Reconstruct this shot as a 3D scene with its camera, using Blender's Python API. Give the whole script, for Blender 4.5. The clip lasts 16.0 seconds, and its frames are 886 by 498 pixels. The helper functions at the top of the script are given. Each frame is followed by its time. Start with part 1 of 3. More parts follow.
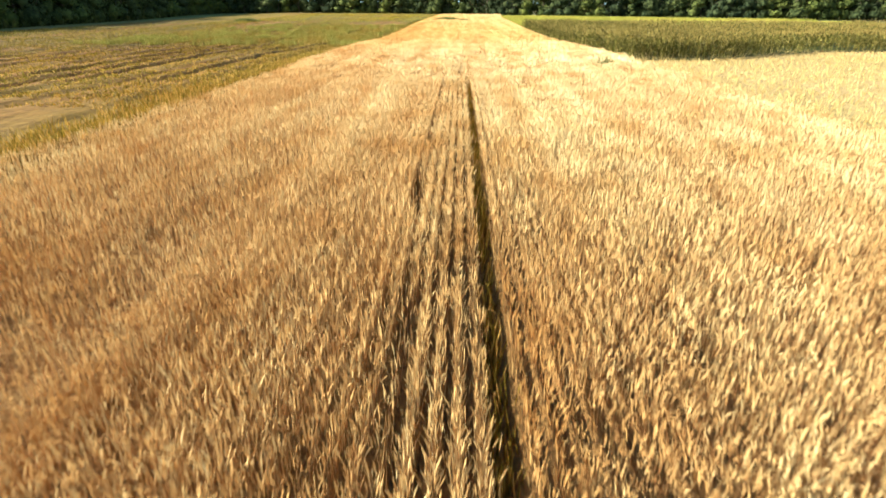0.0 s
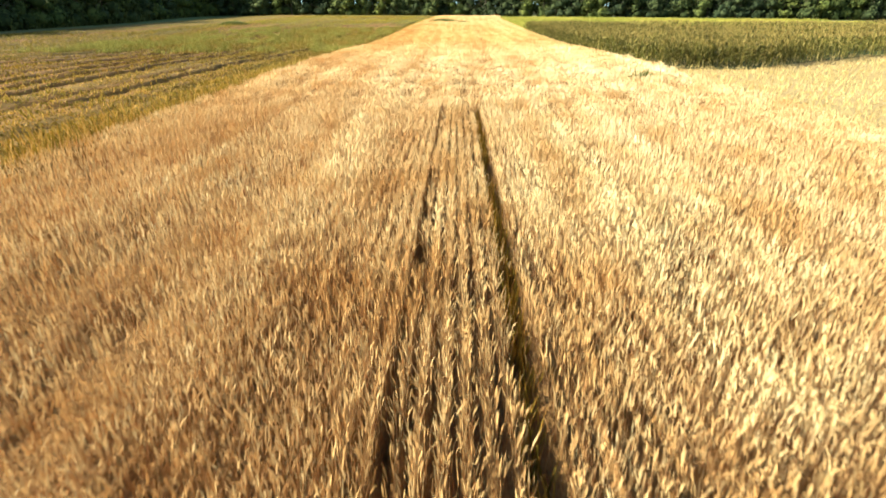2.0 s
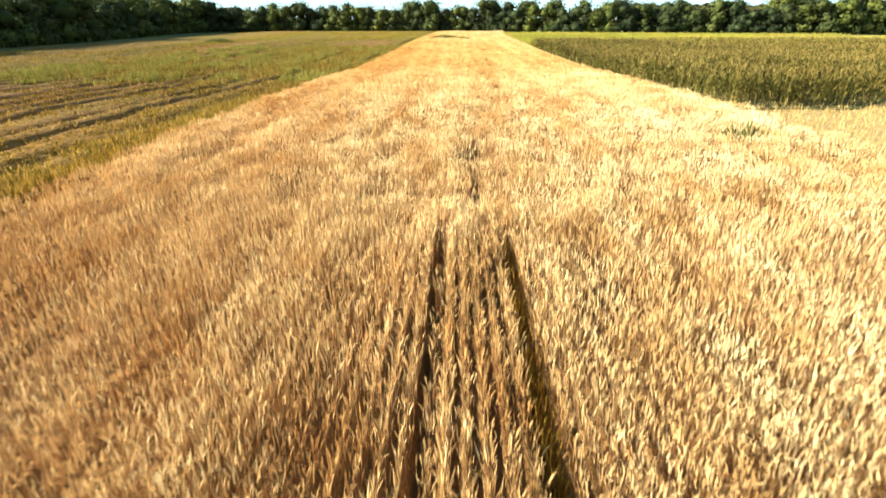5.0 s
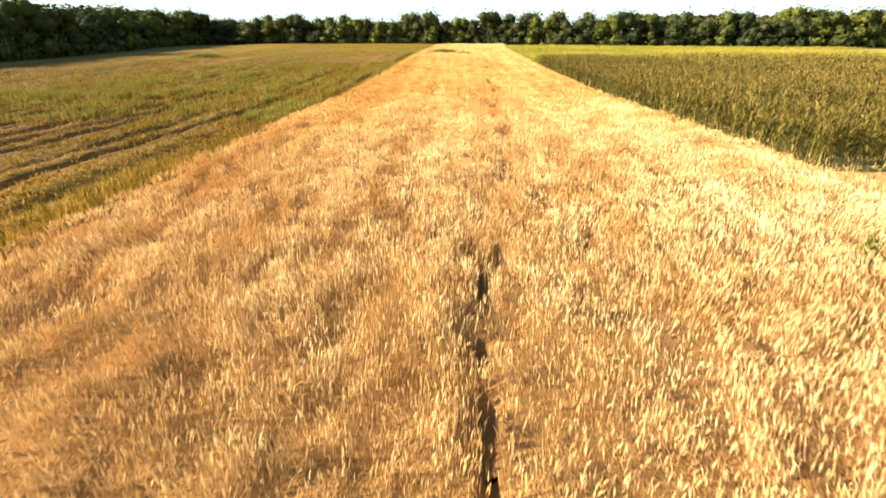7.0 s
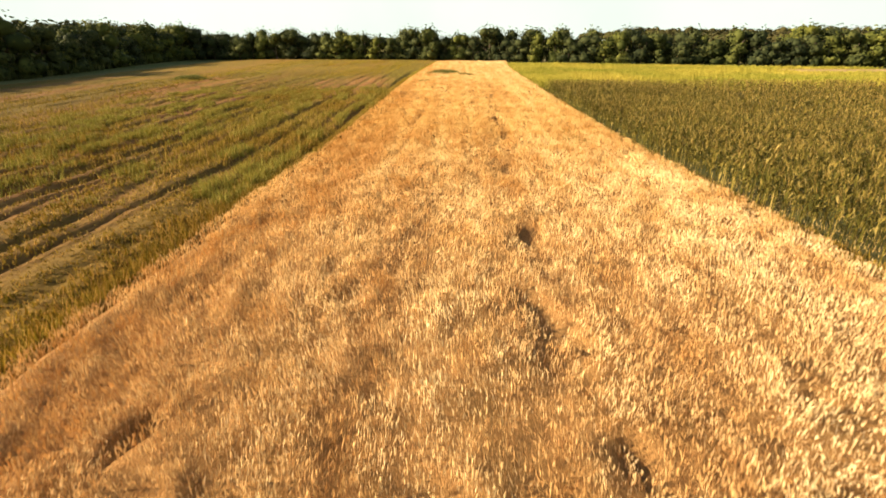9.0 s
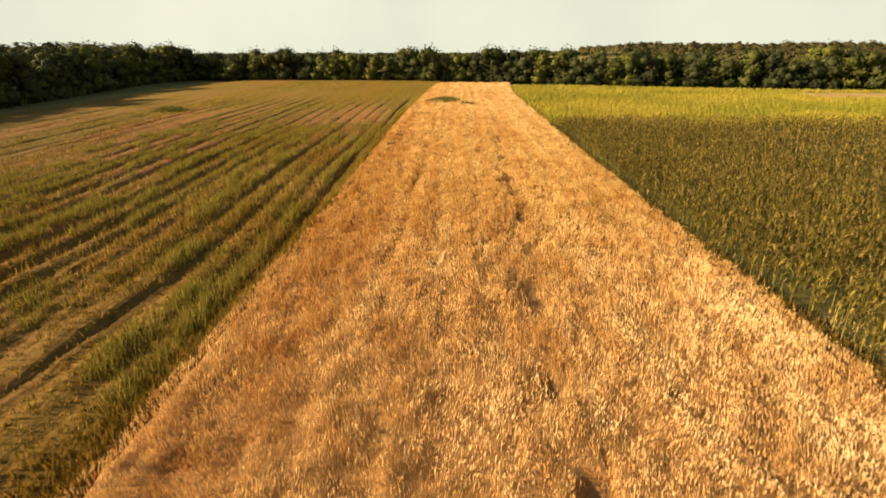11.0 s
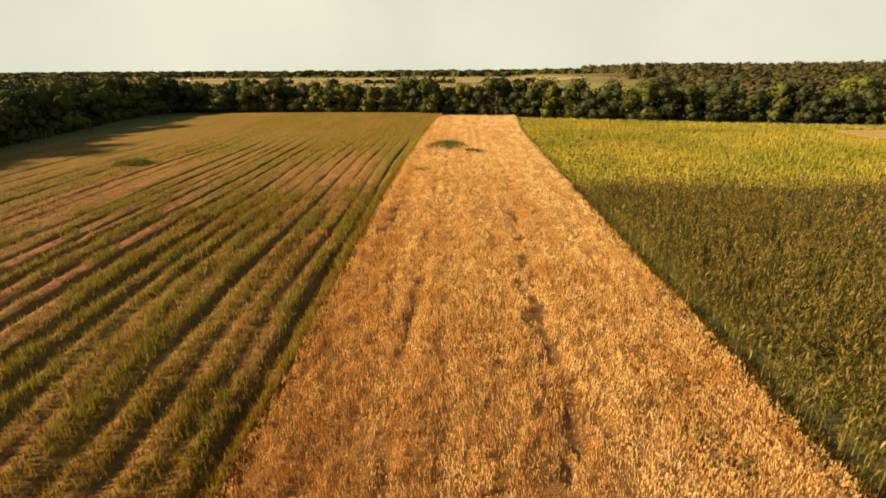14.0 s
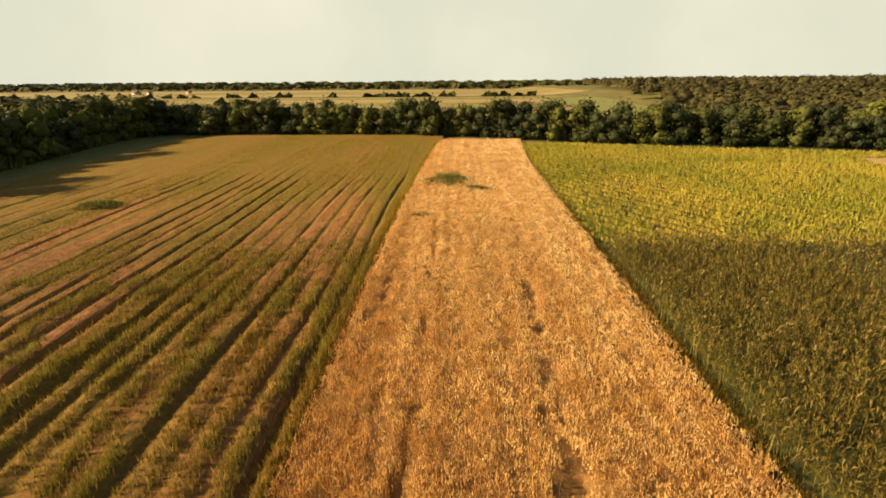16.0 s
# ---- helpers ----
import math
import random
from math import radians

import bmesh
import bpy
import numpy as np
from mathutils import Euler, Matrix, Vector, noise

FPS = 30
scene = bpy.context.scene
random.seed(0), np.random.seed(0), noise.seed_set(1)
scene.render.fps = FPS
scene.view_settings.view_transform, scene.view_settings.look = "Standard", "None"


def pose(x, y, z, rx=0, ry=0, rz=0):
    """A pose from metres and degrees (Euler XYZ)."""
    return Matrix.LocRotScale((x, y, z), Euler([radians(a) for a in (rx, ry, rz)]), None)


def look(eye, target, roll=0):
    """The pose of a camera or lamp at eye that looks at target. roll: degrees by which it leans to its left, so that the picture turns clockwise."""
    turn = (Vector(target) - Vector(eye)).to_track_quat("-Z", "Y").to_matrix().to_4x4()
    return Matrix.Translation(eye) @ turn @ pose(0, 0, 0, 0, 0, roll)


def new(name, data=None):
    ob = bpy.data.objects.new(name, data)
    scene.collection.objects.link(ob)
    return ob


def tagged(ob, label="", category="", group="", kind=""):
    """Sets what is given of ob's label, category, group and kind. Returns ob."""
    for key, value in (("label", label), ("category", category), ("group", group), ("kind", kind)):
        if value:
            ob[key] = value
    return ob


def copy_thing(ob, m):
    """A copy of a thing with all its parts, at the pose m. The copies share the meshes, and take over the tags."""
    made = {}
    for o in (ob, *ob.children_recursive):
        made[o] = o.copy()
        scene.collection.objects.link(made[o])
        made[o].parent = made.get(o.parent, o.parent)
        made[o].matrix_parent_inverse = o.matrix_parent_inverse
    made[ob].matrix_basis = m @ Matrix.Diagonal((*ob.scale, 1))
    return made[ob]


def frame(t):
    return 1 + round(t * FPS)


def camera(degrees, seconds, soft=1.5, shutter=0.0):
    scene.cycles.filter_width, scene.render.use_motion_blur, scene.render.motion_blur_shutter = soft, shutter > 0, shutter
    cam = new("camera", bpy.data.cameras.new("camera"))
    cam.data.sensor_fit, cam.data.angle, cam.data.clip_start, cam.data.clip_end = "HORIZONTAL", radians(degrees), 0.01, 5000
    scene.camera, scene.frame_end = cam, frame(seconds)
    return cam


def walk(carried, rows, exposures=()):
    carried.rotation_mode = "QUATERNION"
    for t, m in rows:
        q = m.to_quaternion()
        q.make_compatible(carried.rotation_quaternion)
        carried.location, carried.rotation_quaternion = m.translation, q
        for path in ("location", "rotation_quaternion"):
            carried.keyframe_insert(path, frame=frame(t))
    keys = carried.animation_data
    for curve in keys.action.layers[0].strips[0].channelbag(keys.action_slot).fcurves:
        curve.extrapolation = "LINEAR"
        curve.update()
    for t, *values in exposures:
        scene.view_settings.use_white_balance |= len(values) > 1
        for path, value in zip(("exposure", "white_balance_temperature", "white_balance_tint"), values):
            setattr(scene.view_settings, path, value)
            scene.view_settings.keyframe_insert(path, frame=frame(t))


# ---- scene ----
# Camera: a drone that rises over a strip of ripe wheat.
LENS = 82.12
cam = camera(LENS, 16.0, soft=1.75, shutter=0.25)
PATH = [
    (0, 1.002, 0.000, 4.821, -25.824, 1.798, -0.297),
    (0.5, 0.915, 1.913, 4.764, -25.826, 1.711, -0.225),
    (1, 0.834, 3.826, 4.723, -25.812, 1.625, -0.157),
    (1.5, 0.766, 5.737, 4.705, -25.766, 1.546, -0.095),
    (2, 0.708, 7.631, 4.698, -25.683, 1.491, -0.050),
    (2.5, 0.656, 9.490, 4.689, -25.554, 1.474, -0.024),
    (3, 0.600, 11.311, 4.692, -25.373, 1.488, -0.001),
    (3.5, 0.533, 13.099, 4.723, -25.138, 1.521, 0.038),
    (4, 0.483, 14.892, 4.781, -24.870, 1.555, 0.083),
    (4.5, 0.480, 16.727, 4.861, -24.601, 1.569, 0.119),
    (5.25, 0.544, 19.567, 5.031, -24.219, 1.564, 0.148),
    (6, 0.597, 22.464, 5.289, -23.871, 1.566, 0.151),
    (6.5, 0.592, 24.419, 5.534, -23.652, 1.576, 0.149),
    (7, 0.545, 26.396, 5.854, -23.434, 1.587, 0.140),
    (7.5, 0.462, 28.411, 6.255, -23.200, 1.587, 0.111),
    (8, 0.353, 30.516, 6.735, -22.966, 1.569, 0.064),
    (8.5, 0.226, 32.755, 7.290, -22.742, 1.528, 0.009),
    (9, 0.090, 35.104, 7.925, -22.495, 1.475, -0.034),
    (9.5, -0.046, 37.523, 8.640, -22.203, 1.426, -0.047),
    (10, -0.184, 39.989, 9.408, -21.936, 1.391, -0.030),
    (10.75, -0.393, 43.758, 10.613, -21.601, 1.376, 0.045),
    (11.5, -0.599, 47.608, 11.826, -21.244, 1.402, 0.156),
    (12, -0.723, 50.205, 12.568, -20.985, 1.426, 0.225),
    (12.5, -0.830, 52.817, 13.243, -20.716, 1.445, 0.277),
    (13, -0.922, 55.440, 13.904, -20.443, 1.454, 0.313),
    (13.5, -1.001, 58.066, 14.594, -20.173, 1.454, 0.337),
    (14, -1.074, 60.686, 15.310, -19.916, 1.453, 0.356),
    (14.5, -1.148, 63.289, 16.036, -19.674, 1.460, 0.378),
    (15, -1.222, 65.884, 16.769, -19.430, 1.469, 0.403),
    (15.5, -1.293, 68.478, 17.504, -19.164, 1.473, 0.431),
    (16, -1.362, 71.073, 18.241, -18.884, 1.473, 0.460),
]
walk(cam, [(t, pose(x, y, z, 90 + p, r, w)) for t, x, y, z, p, w, r in PATH],
     exposures=[(0, 1.96, 5300, -2), (4, 1.92, 5350, -2), (7, 1.84, 6550, 8), (9.5, 1.43, 7400, 16), (12, 1.1, 8500, 21), (16, 1.07, 8500, 21)])

# World and sun: late light from beyond the wood on the left, hazy sky.
SUN_FROM = Vector((-1.0, -0.14, 0.385)).normalized()
world = bpy.data.worlds.new("sky")
scene.world = world
world.use_nodes = True
wn, wl = world.node_tree.nodes, world.node_tree.links
sky = wn.new("ShaderNodeTexSky")
sky.sky_type, sky.sun_disc = "NISHITA", False
sky.sun_elevation = math.asin(SUN_FROM.z)
sky.sun_rotation = math.atan2(SUN_FROM.x, SUN_FROM.y)
sky.air_density, sky.dust_density, sky.ozone_density = 1.0, 0.8, 1.0
pale = wn.new("ShaderNodeHueSaturation")
pale.inputs["Saturation"].default_value = 1.2
pale.inputs["Value"].default_value = 0.05
wl.new(sky.outputs[0], pale.inputs["Color"])
# summer haze, thickest towards the horizon all round
up = wn.new("ShaderNodeSeparateXYZ")
wl.new(wn.new("ShaderNodeTexCoord").outputs["Generated"], up.inputs[0])
thick = wn.new("ShaderNodeMapRange")
thick.interpolation_type = "SMOOTHSTEP"
thick.inputs["From Min"].default_value, thick.inputs["From Max"].default_value = 0.12, 0.6
thick.inputs["To Min"].default_value, thick.inputs["To Max"].default_value = 1.0, 0.0
wl.new(up.outputs["Z"], thick.inputs["Value"])
haze = wn.new("ShaderNodeMix")
haze.data_type = "RGBA"
wl.new(thick.outputs[0], haze.inputs[0])
wl.new(pale.outputs[0], haze.inputs[6])
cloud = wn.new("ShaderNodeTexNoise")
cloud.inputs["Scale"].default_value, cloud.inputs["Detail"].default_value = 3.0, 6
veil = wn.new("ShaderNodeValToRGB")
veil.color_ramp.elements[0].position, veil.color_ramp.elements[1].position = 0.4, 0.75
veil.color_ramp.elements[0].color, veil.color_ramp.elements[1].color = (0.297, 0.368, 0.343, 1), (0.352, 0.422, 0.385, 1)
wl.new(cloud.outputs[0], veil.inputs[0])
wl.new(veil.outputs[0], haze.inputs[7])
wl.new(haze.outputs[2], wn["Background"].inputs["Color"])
wn["Background"].inputs["Strength"].default_value = 1.0
sun = new("sun", bpy.data.lights.new("sun", "SUN"))
sun.data.energy, sun.data.angle, sun.data.color = 5.0, radians(1.2), (1.0, 0.87, 0.68)
sun.matrix_world = look(SUN_FROM * 100, (0, 0, 0))

rng = np.random.default_rng(7)


# ---- materials ----
def material(name, rough=0.85, spec=0.2):
    m = bpy.data.materials.new(name)
    m.use_nodes = True
    n, l = m.node_tree.nodes, m.node_tree.links
    b = n["Principled BSDF"]
    b.inputs["Roughness"].default_value = rough
    b.inputs["Specular IOR Level"].default_value = spec
    return m, n, l, b


def ramp(n, l, fac, stops):
    r = n.new("ShaderNodeValToRGB")
    e = r.color_ramp.elements
    while len(e) < len(stops):
        e.new(0.5)
    for k, (p, c) in enumerate(stops):
        e[k].position, e[k].color = p, (*c, 1)
    l.new(fac, r.inputs[0])
    return r.outputs[0]


def noise_tex(n, l, scale, detail=4, stretch=(1, 1, 1), kind="ShaderNodeTexNoise"):
    pos = n.new("ShaderNodeNewGeometry").outputs["Position"]
    mp = n.new("ShaderNodeMapping")
    mp.inputs["Scale"].default_value = stretch
    l.new(pos, mp.inputs[0])
    t = n.new(kind)
    t.inputs["Scale"].default_value = scale
    if kind == "ShaderNodeTexNoise":
        t.inputs["Detail"].default_value = detail
    l.new(mp.outputs[0], t.inputs["Vector"])
    return t.outputs[0]


def mix(n, l, fac, a, b, mode="MIX"):
    m = n.new("ShaderNodeMix")
    m.data_type, m.blend_type = "RGBA", mode
    for v, i in ((fac, 0), (a, 6), (b, 7)):
        if isinstance(v, (int, float)):
            m.inputs[i].default_value = v
        elif isinstance(v, tuple):
            m.inputs[i].default_value = (*v, 1)
        else:
            l.new(v, m.inputs[i])
    return m.outputs[2]


def bump(n, l, b, height, strength, distance):
    t = n.new("ShaderNodeBump")
    t.inputs["Strength"].default_value, t.inputs["Distance"].default_value = strength, distance
    l.new(height, t.inputs["Height"])
    l.new(t.outputs[0], b.inputs["Normal"])


def plant_material(name, stops, patch=0.05, patch_tint=(0.8, 0.8, 0.8), through_light=0.25, rough=0.75, spec=0.08):
    """Leaves or straw: a colour a piece, drifting over the field in patches, some light let through."""
    m, n, l, b = material(name, rough, spec)
    c = ramp(n, l, n.new("ShaderNodeNewGeometry").outputs["Random Per Island"], stops)
    big = ramp(n, l, noise_tex(n, l, patch, 3), [(0.35, (1, 1, 1)), (0.65, patch_tint)])
    c = mix(n, l, 1.0, c, big, "MULTIPLY")
    l.new(c, b.inputs["Base Color"])
    if through_light:
        tr = n.new("ShaderNodeBsdfTranslucent")
        l.new(c, tr.inputs["Color"])
        ms = n.new("ShaderNodeMixShader")
        ms.inputs[0].default_value = through_light
        l.new(b.outputs[0], ms.inputs[1])
        l.new(tr.outputs[0], ms.inputs[2])
        l.new(ms.outputs[0], n["Material Output"].inputs["Surface"])
    return m


M_WHEAT = plant_material("ripe_wheat", [(0, (0.52, 0.30, 0.095)), (0.35, (0.62, 0.38, 0.125)), (0.8, (0.67, 0.44, 0.155)), (1, (0.71, 0.50, 0.20))],
                         0.12, (0.88, 0.81, 0.72), 0.2, 0.75, 0.06)


M_STALK = plant_material("wheat_stalks", [(0, (0.40, 0.205, 0.065)), (0.5, (0.54, 0.305, 0.10)), (1, (0.66, 0.44, 0.16))], 0.12, (0.88, 0.81, 0.72), 0.12, 0.8, 0.05)


def hazed_far(m):
    """Haze and grazing light painted in as a paler tone along the strip; some drill rows are paler too."""
    n, l = m.node_tree.nodes, m.node_tree.links
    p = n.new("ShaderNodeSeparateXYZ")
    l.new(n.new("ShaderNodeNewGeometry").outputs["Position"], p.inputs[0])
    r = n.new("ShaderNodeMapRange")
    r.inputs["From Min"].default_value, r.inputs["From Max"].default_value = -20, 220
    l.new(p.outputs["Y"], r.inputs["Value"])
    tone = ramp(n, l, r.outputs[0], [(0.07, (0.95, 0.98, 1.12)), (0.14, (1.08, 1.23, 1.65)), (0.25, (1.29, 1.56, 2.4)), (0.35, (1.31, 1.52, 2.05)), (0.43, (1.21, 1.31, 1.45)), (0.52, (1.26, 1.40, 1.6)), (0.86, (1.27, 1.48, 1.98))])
    b = n["Principled BSDF"]
    old = b.inputs["Base Color"].links[0].from_socket
    streak = ramp(n, l, noise_tex(n, l, 0.9, 3, (1, 0.035, 1)), [(0.35, (0.85, 0.755, 0.66)), (0.62, (1.0, 1.0, 1.0)), (0.75, (1.05, 1.08, 1.12))])
    tuft = ramp(n, l, noise_tex(n, l, 0.75, 4, (1, 0.55, 1)), [(0.36, (0.83, 0.72, 0.58)), (0.5, (1.0, 1.0, 1.0)), (0.66, (1.06, 1.09, 1.14))])
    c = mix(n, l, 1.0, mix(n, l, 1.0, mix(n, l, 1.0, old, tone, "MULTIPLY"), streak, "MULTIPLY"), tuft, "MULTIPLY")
    # a rust-coloured side, next to the mown field
    q = n.new("ShaderNodeMapRange")
    q.inputs["From Min"].default_value, q.inputs["From Max"].default_value = -10, 14
    l.new(p.outputs["X"], q.inputs["Value"])
    side = ramp(n, l, q.outputs[0], [(0.02, (0.94, 0.84, 0.71)), (0.3, (0.985, 0.95, 0.91)), (0.52, (1.0, 1.0, 1.0)), (0.85, (1.0, 1.02, 1.06))])
    c = mix(n, l, 1.0, c, side, "MULTIPLY")
    l.new(c, b.inputs["Base Color"])
    l.new(c, n["Translucent BSDF"].inputs["Color"])


hazed_far(M_WHEAT)
hazed_far(M_STALK)
M_CORN = plant_material("corn_leaves", [(0, (0.055, 0.054, 0.010)), (0.5, (0.125, 0.108, 0.018)), (0.85, (0.25, 0.185, 0.038)), (1, (0.44, 0.33, 0.10))],
                        0.06, (0.85, 0.82, 0.8), 0.1)
M_CROP = plant_material("yellowing_crop", [(0, (0.24, 0.20, 0.032)), (0.5, (0.46, 0.37, 0.055)), (1, (0.66, 0.52, 0.11))],
                        0.05, (0.6, 0.75, 0.6), 0.35)
M_GRASS = plant_material("weedy_grass", [(0, (0.08, 0.07, 0.012)), (0.4, (0.18, 0.142, 0.02)), (0.62, (0.29, 0.215, 0.036)), (0.85, (0.35, 0.24, 0.06)), (1, (0.45, 0.30, 0.10))],
                         0.05, (0.9, 0.75, 0.6), 0.25)


def along(m, sockets, stops):
    """Multiplies the base colour by a tone along Y, for golden stretches and painted-in brightness."""
    n, l = m.node_tree.nodes, m.node_tree.links
    p = n.new("ShaderNodeSeparateXYZ")
    l.new(n.new("ShaderNodeNewGeometry").outputs["Position"], p.inputs[0])
    r = n.new("ShaderNodeMapRange")
    r.inputs["From Max"].default_value = 200
    wob = n.new("ShaderNodeMath")
    wob.operation = "MULTIPLY_ADD"
    wob.inputs[1].default_value = 40
    l.new(noise_tex(n, l, 0.05, 2), wob.inputs[0])
    l.new(p.outputs["Y"], wob.inputs[2])
    l.new(wob.outputs[0], r.inputs["Value"])
    tone = ramp(n, l, r.outputs[0], stops)
    c = mix(n, l, 1.0, n["Principled BSDF"].inputs["Base Color"].links[0].from_socket, tone, "MULTIPLY")
    for node in sockets:
        l.new(c, n[node[0]].inputs[node[1]])


# golden growth; extra brightness at the near end stands in for grazing light
GOLDEN = [(0.27, (1.38, 1.18, 0.88)), (0.37, (1.06, 0.98, 0.9)), (0.5, (1.12, 1.1, 1.0)), (0.72, (1.05, 1.05, 0.9)), (0.82, (1.2, 1.3, 0.85)), (1, (1.3, 1.4, 0.9))]
along(M_GRASS, [("Principled BSDF", "Base Color"), ("Translucent BSDF", "Color")], GOLDEN)
M_WEED = plant_material("green_weeds", [(0, (0.08, 0.10, 0.02)), (0.6, (0.16, 0.17, 0.04)), (1, (0.28, 0.24, 0.08))], 0.3, (0.9, 0.8, 0.7), 0.25)
M_TUFT = plant_material("green_tufts", [(0, (0.145, 0.135, 0.023)), (0.6, (0.275, 0.245, 0.039)), (1, (0.45, 0.36, 0.08))], 0.1, (0.85, 0.8, 0.8), 0.2)
M_HILL = plant_material("hill_leaves", [(0, (0.066, 0.058, 0.021)), (0.5, (0.078, 0.067, 0.023)), (1, (0.095, 0.08, 0.028))], 0.02, (0.8, 0.85, 0.8), 0.1)
M_LEAF = plant_material("tree_leaves", [(0, (0.035, 0.04, 0.011)), (0.5, (0.06, 0.064, 0.016)), (1, (0.105, 0.10, 0.026))], 0.06, (0.75, 0.75, 0.7), 0.03)
M_DRY = plant_material("dry_grass", [(0, (0.36, 0.23, 0.07)), (0.6, (0.55, 0.37, 0.13)), (1, (0.66, 0.48, 0.20))], 0.1, (0.85, 0.85, 0.8), 0.15)
M_TASSEL = plant_material("corn_tassels", [(0, (0.20, 0.13, 0.03)), (0.6, (0.30, 0.20, 0.05)), (1, (0.42, 0.30, 0.09))], 0.08, (0.8, 0.8, 0.8), 0.2)


def crown_material():
    """Leaves whose green differs from tree to tree, from blue-dark to pale yellow-green."""
    m = plant_material("crown_leaves", [(0, (0.030, 0.038, 0.013)), (0.5, (0.052, 0.062, 0.018)), (1, (0.095, 0.10, 0.028))], 0.06, (0.75, 0.75, 0.7), 0.06)
    n, l = m.node_tree.nodes, m.node_tree.links
    kind = ramp(n, l, n.new("ShaderNodeObjectInfo").outputs["Random"], [(0, (0.62, 0.68, 0.9)), (0.45, (0.9, 0.92, 1.0)), (0.75, (1.25, 1.25, 1.0)), (1, (1.6, 1.52, 1.0))])
    c = mix(n, l, 1.0, n["Principled BSDF"].inputs["Base Color"].links[0].from_socket, kind, "MULTIPLY")
    l.new(c, n["Principled BSDF"].inputs["Base Color"])
    l.new(c, n["Translucent BSDF"].inputs["Color"])
    return m


M_CROWN = crown_material()


def bark():
    m, n, l, b = material("bark", 0.95)
    t = noise_tex(n, l, 6, 5, (1, 1, 0.2))
    l.new(ramp(n, l, t, [(0.3, (0.05, 0.035, 0.025)), (0.7, (0.15, 0.11, 0.08))]), b.inputs["Base Color"])
    bump(n, l, b, t, 0.6, 0.05)
    return m


M_BARK = bark()


def soil_material(name, lo, hi, grass, grass_amount, scale=1.0, stretch=(1, 0.25, 1), bare=""):
    """Earth with stubble and thin grass: two scales of mottling drawn out along the drill rows."""
    m, n, l, b = material(name, 0.95, 0.1)
    fine = noise_tex(n, l, 5 * scale, 6, stretch)
    wide = noise_tex(n, l, 0.09 * scale, 4, stretch)
    earth = ramp(n, l, fine, [(0.3, lo), (0.7, hi)])
    cover = ramp(n, l, wide, [(0.5 - grass_amount * 0.3, (0, 0, 0)), (0.75 - grass_amount * 0.3, (1, 1, 1))])
    if bare:
        at = n.new("ShaderNodeAttribute")
        at.attribute_name = bare
        cover = mix(n, l, at.outputs["Fac"], mix(n, l, 0.45, cover, (1, 1, 1)), (0, 0, 0))
    leaf = ramp(n, l, noise_tex(n, l, 3 * scale, 6), [(0.3, tuple(v * 0.6 for v in grass)), (0.7, tuple(v * 1.3 for v in grass))])
    l.new(mix(n, l, cover, earth, leaf), b.inputs["Base Color"])
    bump(n, l, b, fine, 0.7, 0.08)
    return m


M_GROUND = soil_material("meadow_ground", (0.17, 0.13, 0.05), (0.28, 0.22, 0.09), (0.15, 0.15, 0.04), 0.5)
M_FIELD = soil_material("mown_field", (0.13, 0.053, 0.022), (0.34, 0.152, 0.066), (0.15, 0.097, 0.021), 0.57, 1.0, (1, 0.16, 1), "bare")
along(M_FIELD, [("Principled BSDF", "Base Color")], GOLDEN)
M_STUBBLE = soil_material("pale_stubble", (0.36, 0.235, 0.09), (0.58, 0.39, 0.165), (0.40, 0.28, 0.09), 0.4)
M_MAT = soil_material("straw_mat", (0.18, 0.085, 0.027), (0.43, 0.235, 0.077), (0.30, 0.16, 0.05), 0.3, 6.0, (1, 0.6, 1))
# pale far haze painted into the straw's colour along the strip
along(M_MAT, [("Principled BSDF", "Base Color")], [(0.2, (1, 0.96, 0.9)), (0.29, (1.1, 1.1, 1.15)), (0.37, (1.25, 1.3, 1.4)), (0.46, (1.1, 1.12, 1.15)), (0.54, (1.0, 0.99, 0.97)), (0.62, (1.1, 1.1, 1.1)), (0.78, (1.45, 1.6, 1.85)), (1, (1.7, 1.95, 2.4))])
M_SOIL = soil_material("wheat_soil", (0.055, 0.033, 0.015), (0.13, 0.078, 0.036), (0.10, 0.07, 0.025), 0.3)
M_CROPSOIL = soil_material("crop_soil", (0.05, 0.045, 0.02), (0.10, 0.085, 0.035), (0.09, 0.10, 0.025), 0.5)
M_STRAW = soil_material("far_straw", (0.32, 0.24, 0.085), (0.47, 0.36, 0.15), (0.27, 0.23, 0.07), 0.45, 0.1, (0.2, 1, 1))
M_LUSH = soil_material("far_lush", (0.16, 0.18, 0.05), (0.25, 0.26, 0.08), (0.22, 0.23, 0.07), 0.4, 0.1, (0.2, 1, 1))
M_GREEN = soil_material("far_green", (0.24, 0.21, 0.06), (0.36, 0.31, 0.09), (0.27, 0.24, 0.07), 0.4, 0.1, (0.2, 1, 1))


# ---- the lie of the land ----
YS = np.arange(-400, 401, 1.0)
GROUND_Y = (-400, -15, 0, 10, 20, 30, 40, 50, 60, 75, 90, 110, 130, 160, 200, 260, 400)
GROUND_Z = (0.16, 0.93, 0.86, 0.74, 0.55, 0.44, 0.44, 0.33, -0.02, -0.45, -0.60, -0.50, -0.34, -0.24, 0.10, 0.35, 0.0)
kern = np.exp(-0.5 * (np.arange(-15, 16) / 5.0) ** 2)
PROFILE = np.convolve(np.pad(np.interp(YS, GROUND_Y, GROUND_Z), 15, mode="edge"), kern / kern.sum(), "valid")


def smooth(a, b, v):
    s = np.clip((v - a) / (b - a), 0, 1)
    return s * s * (3 - 2 * s)


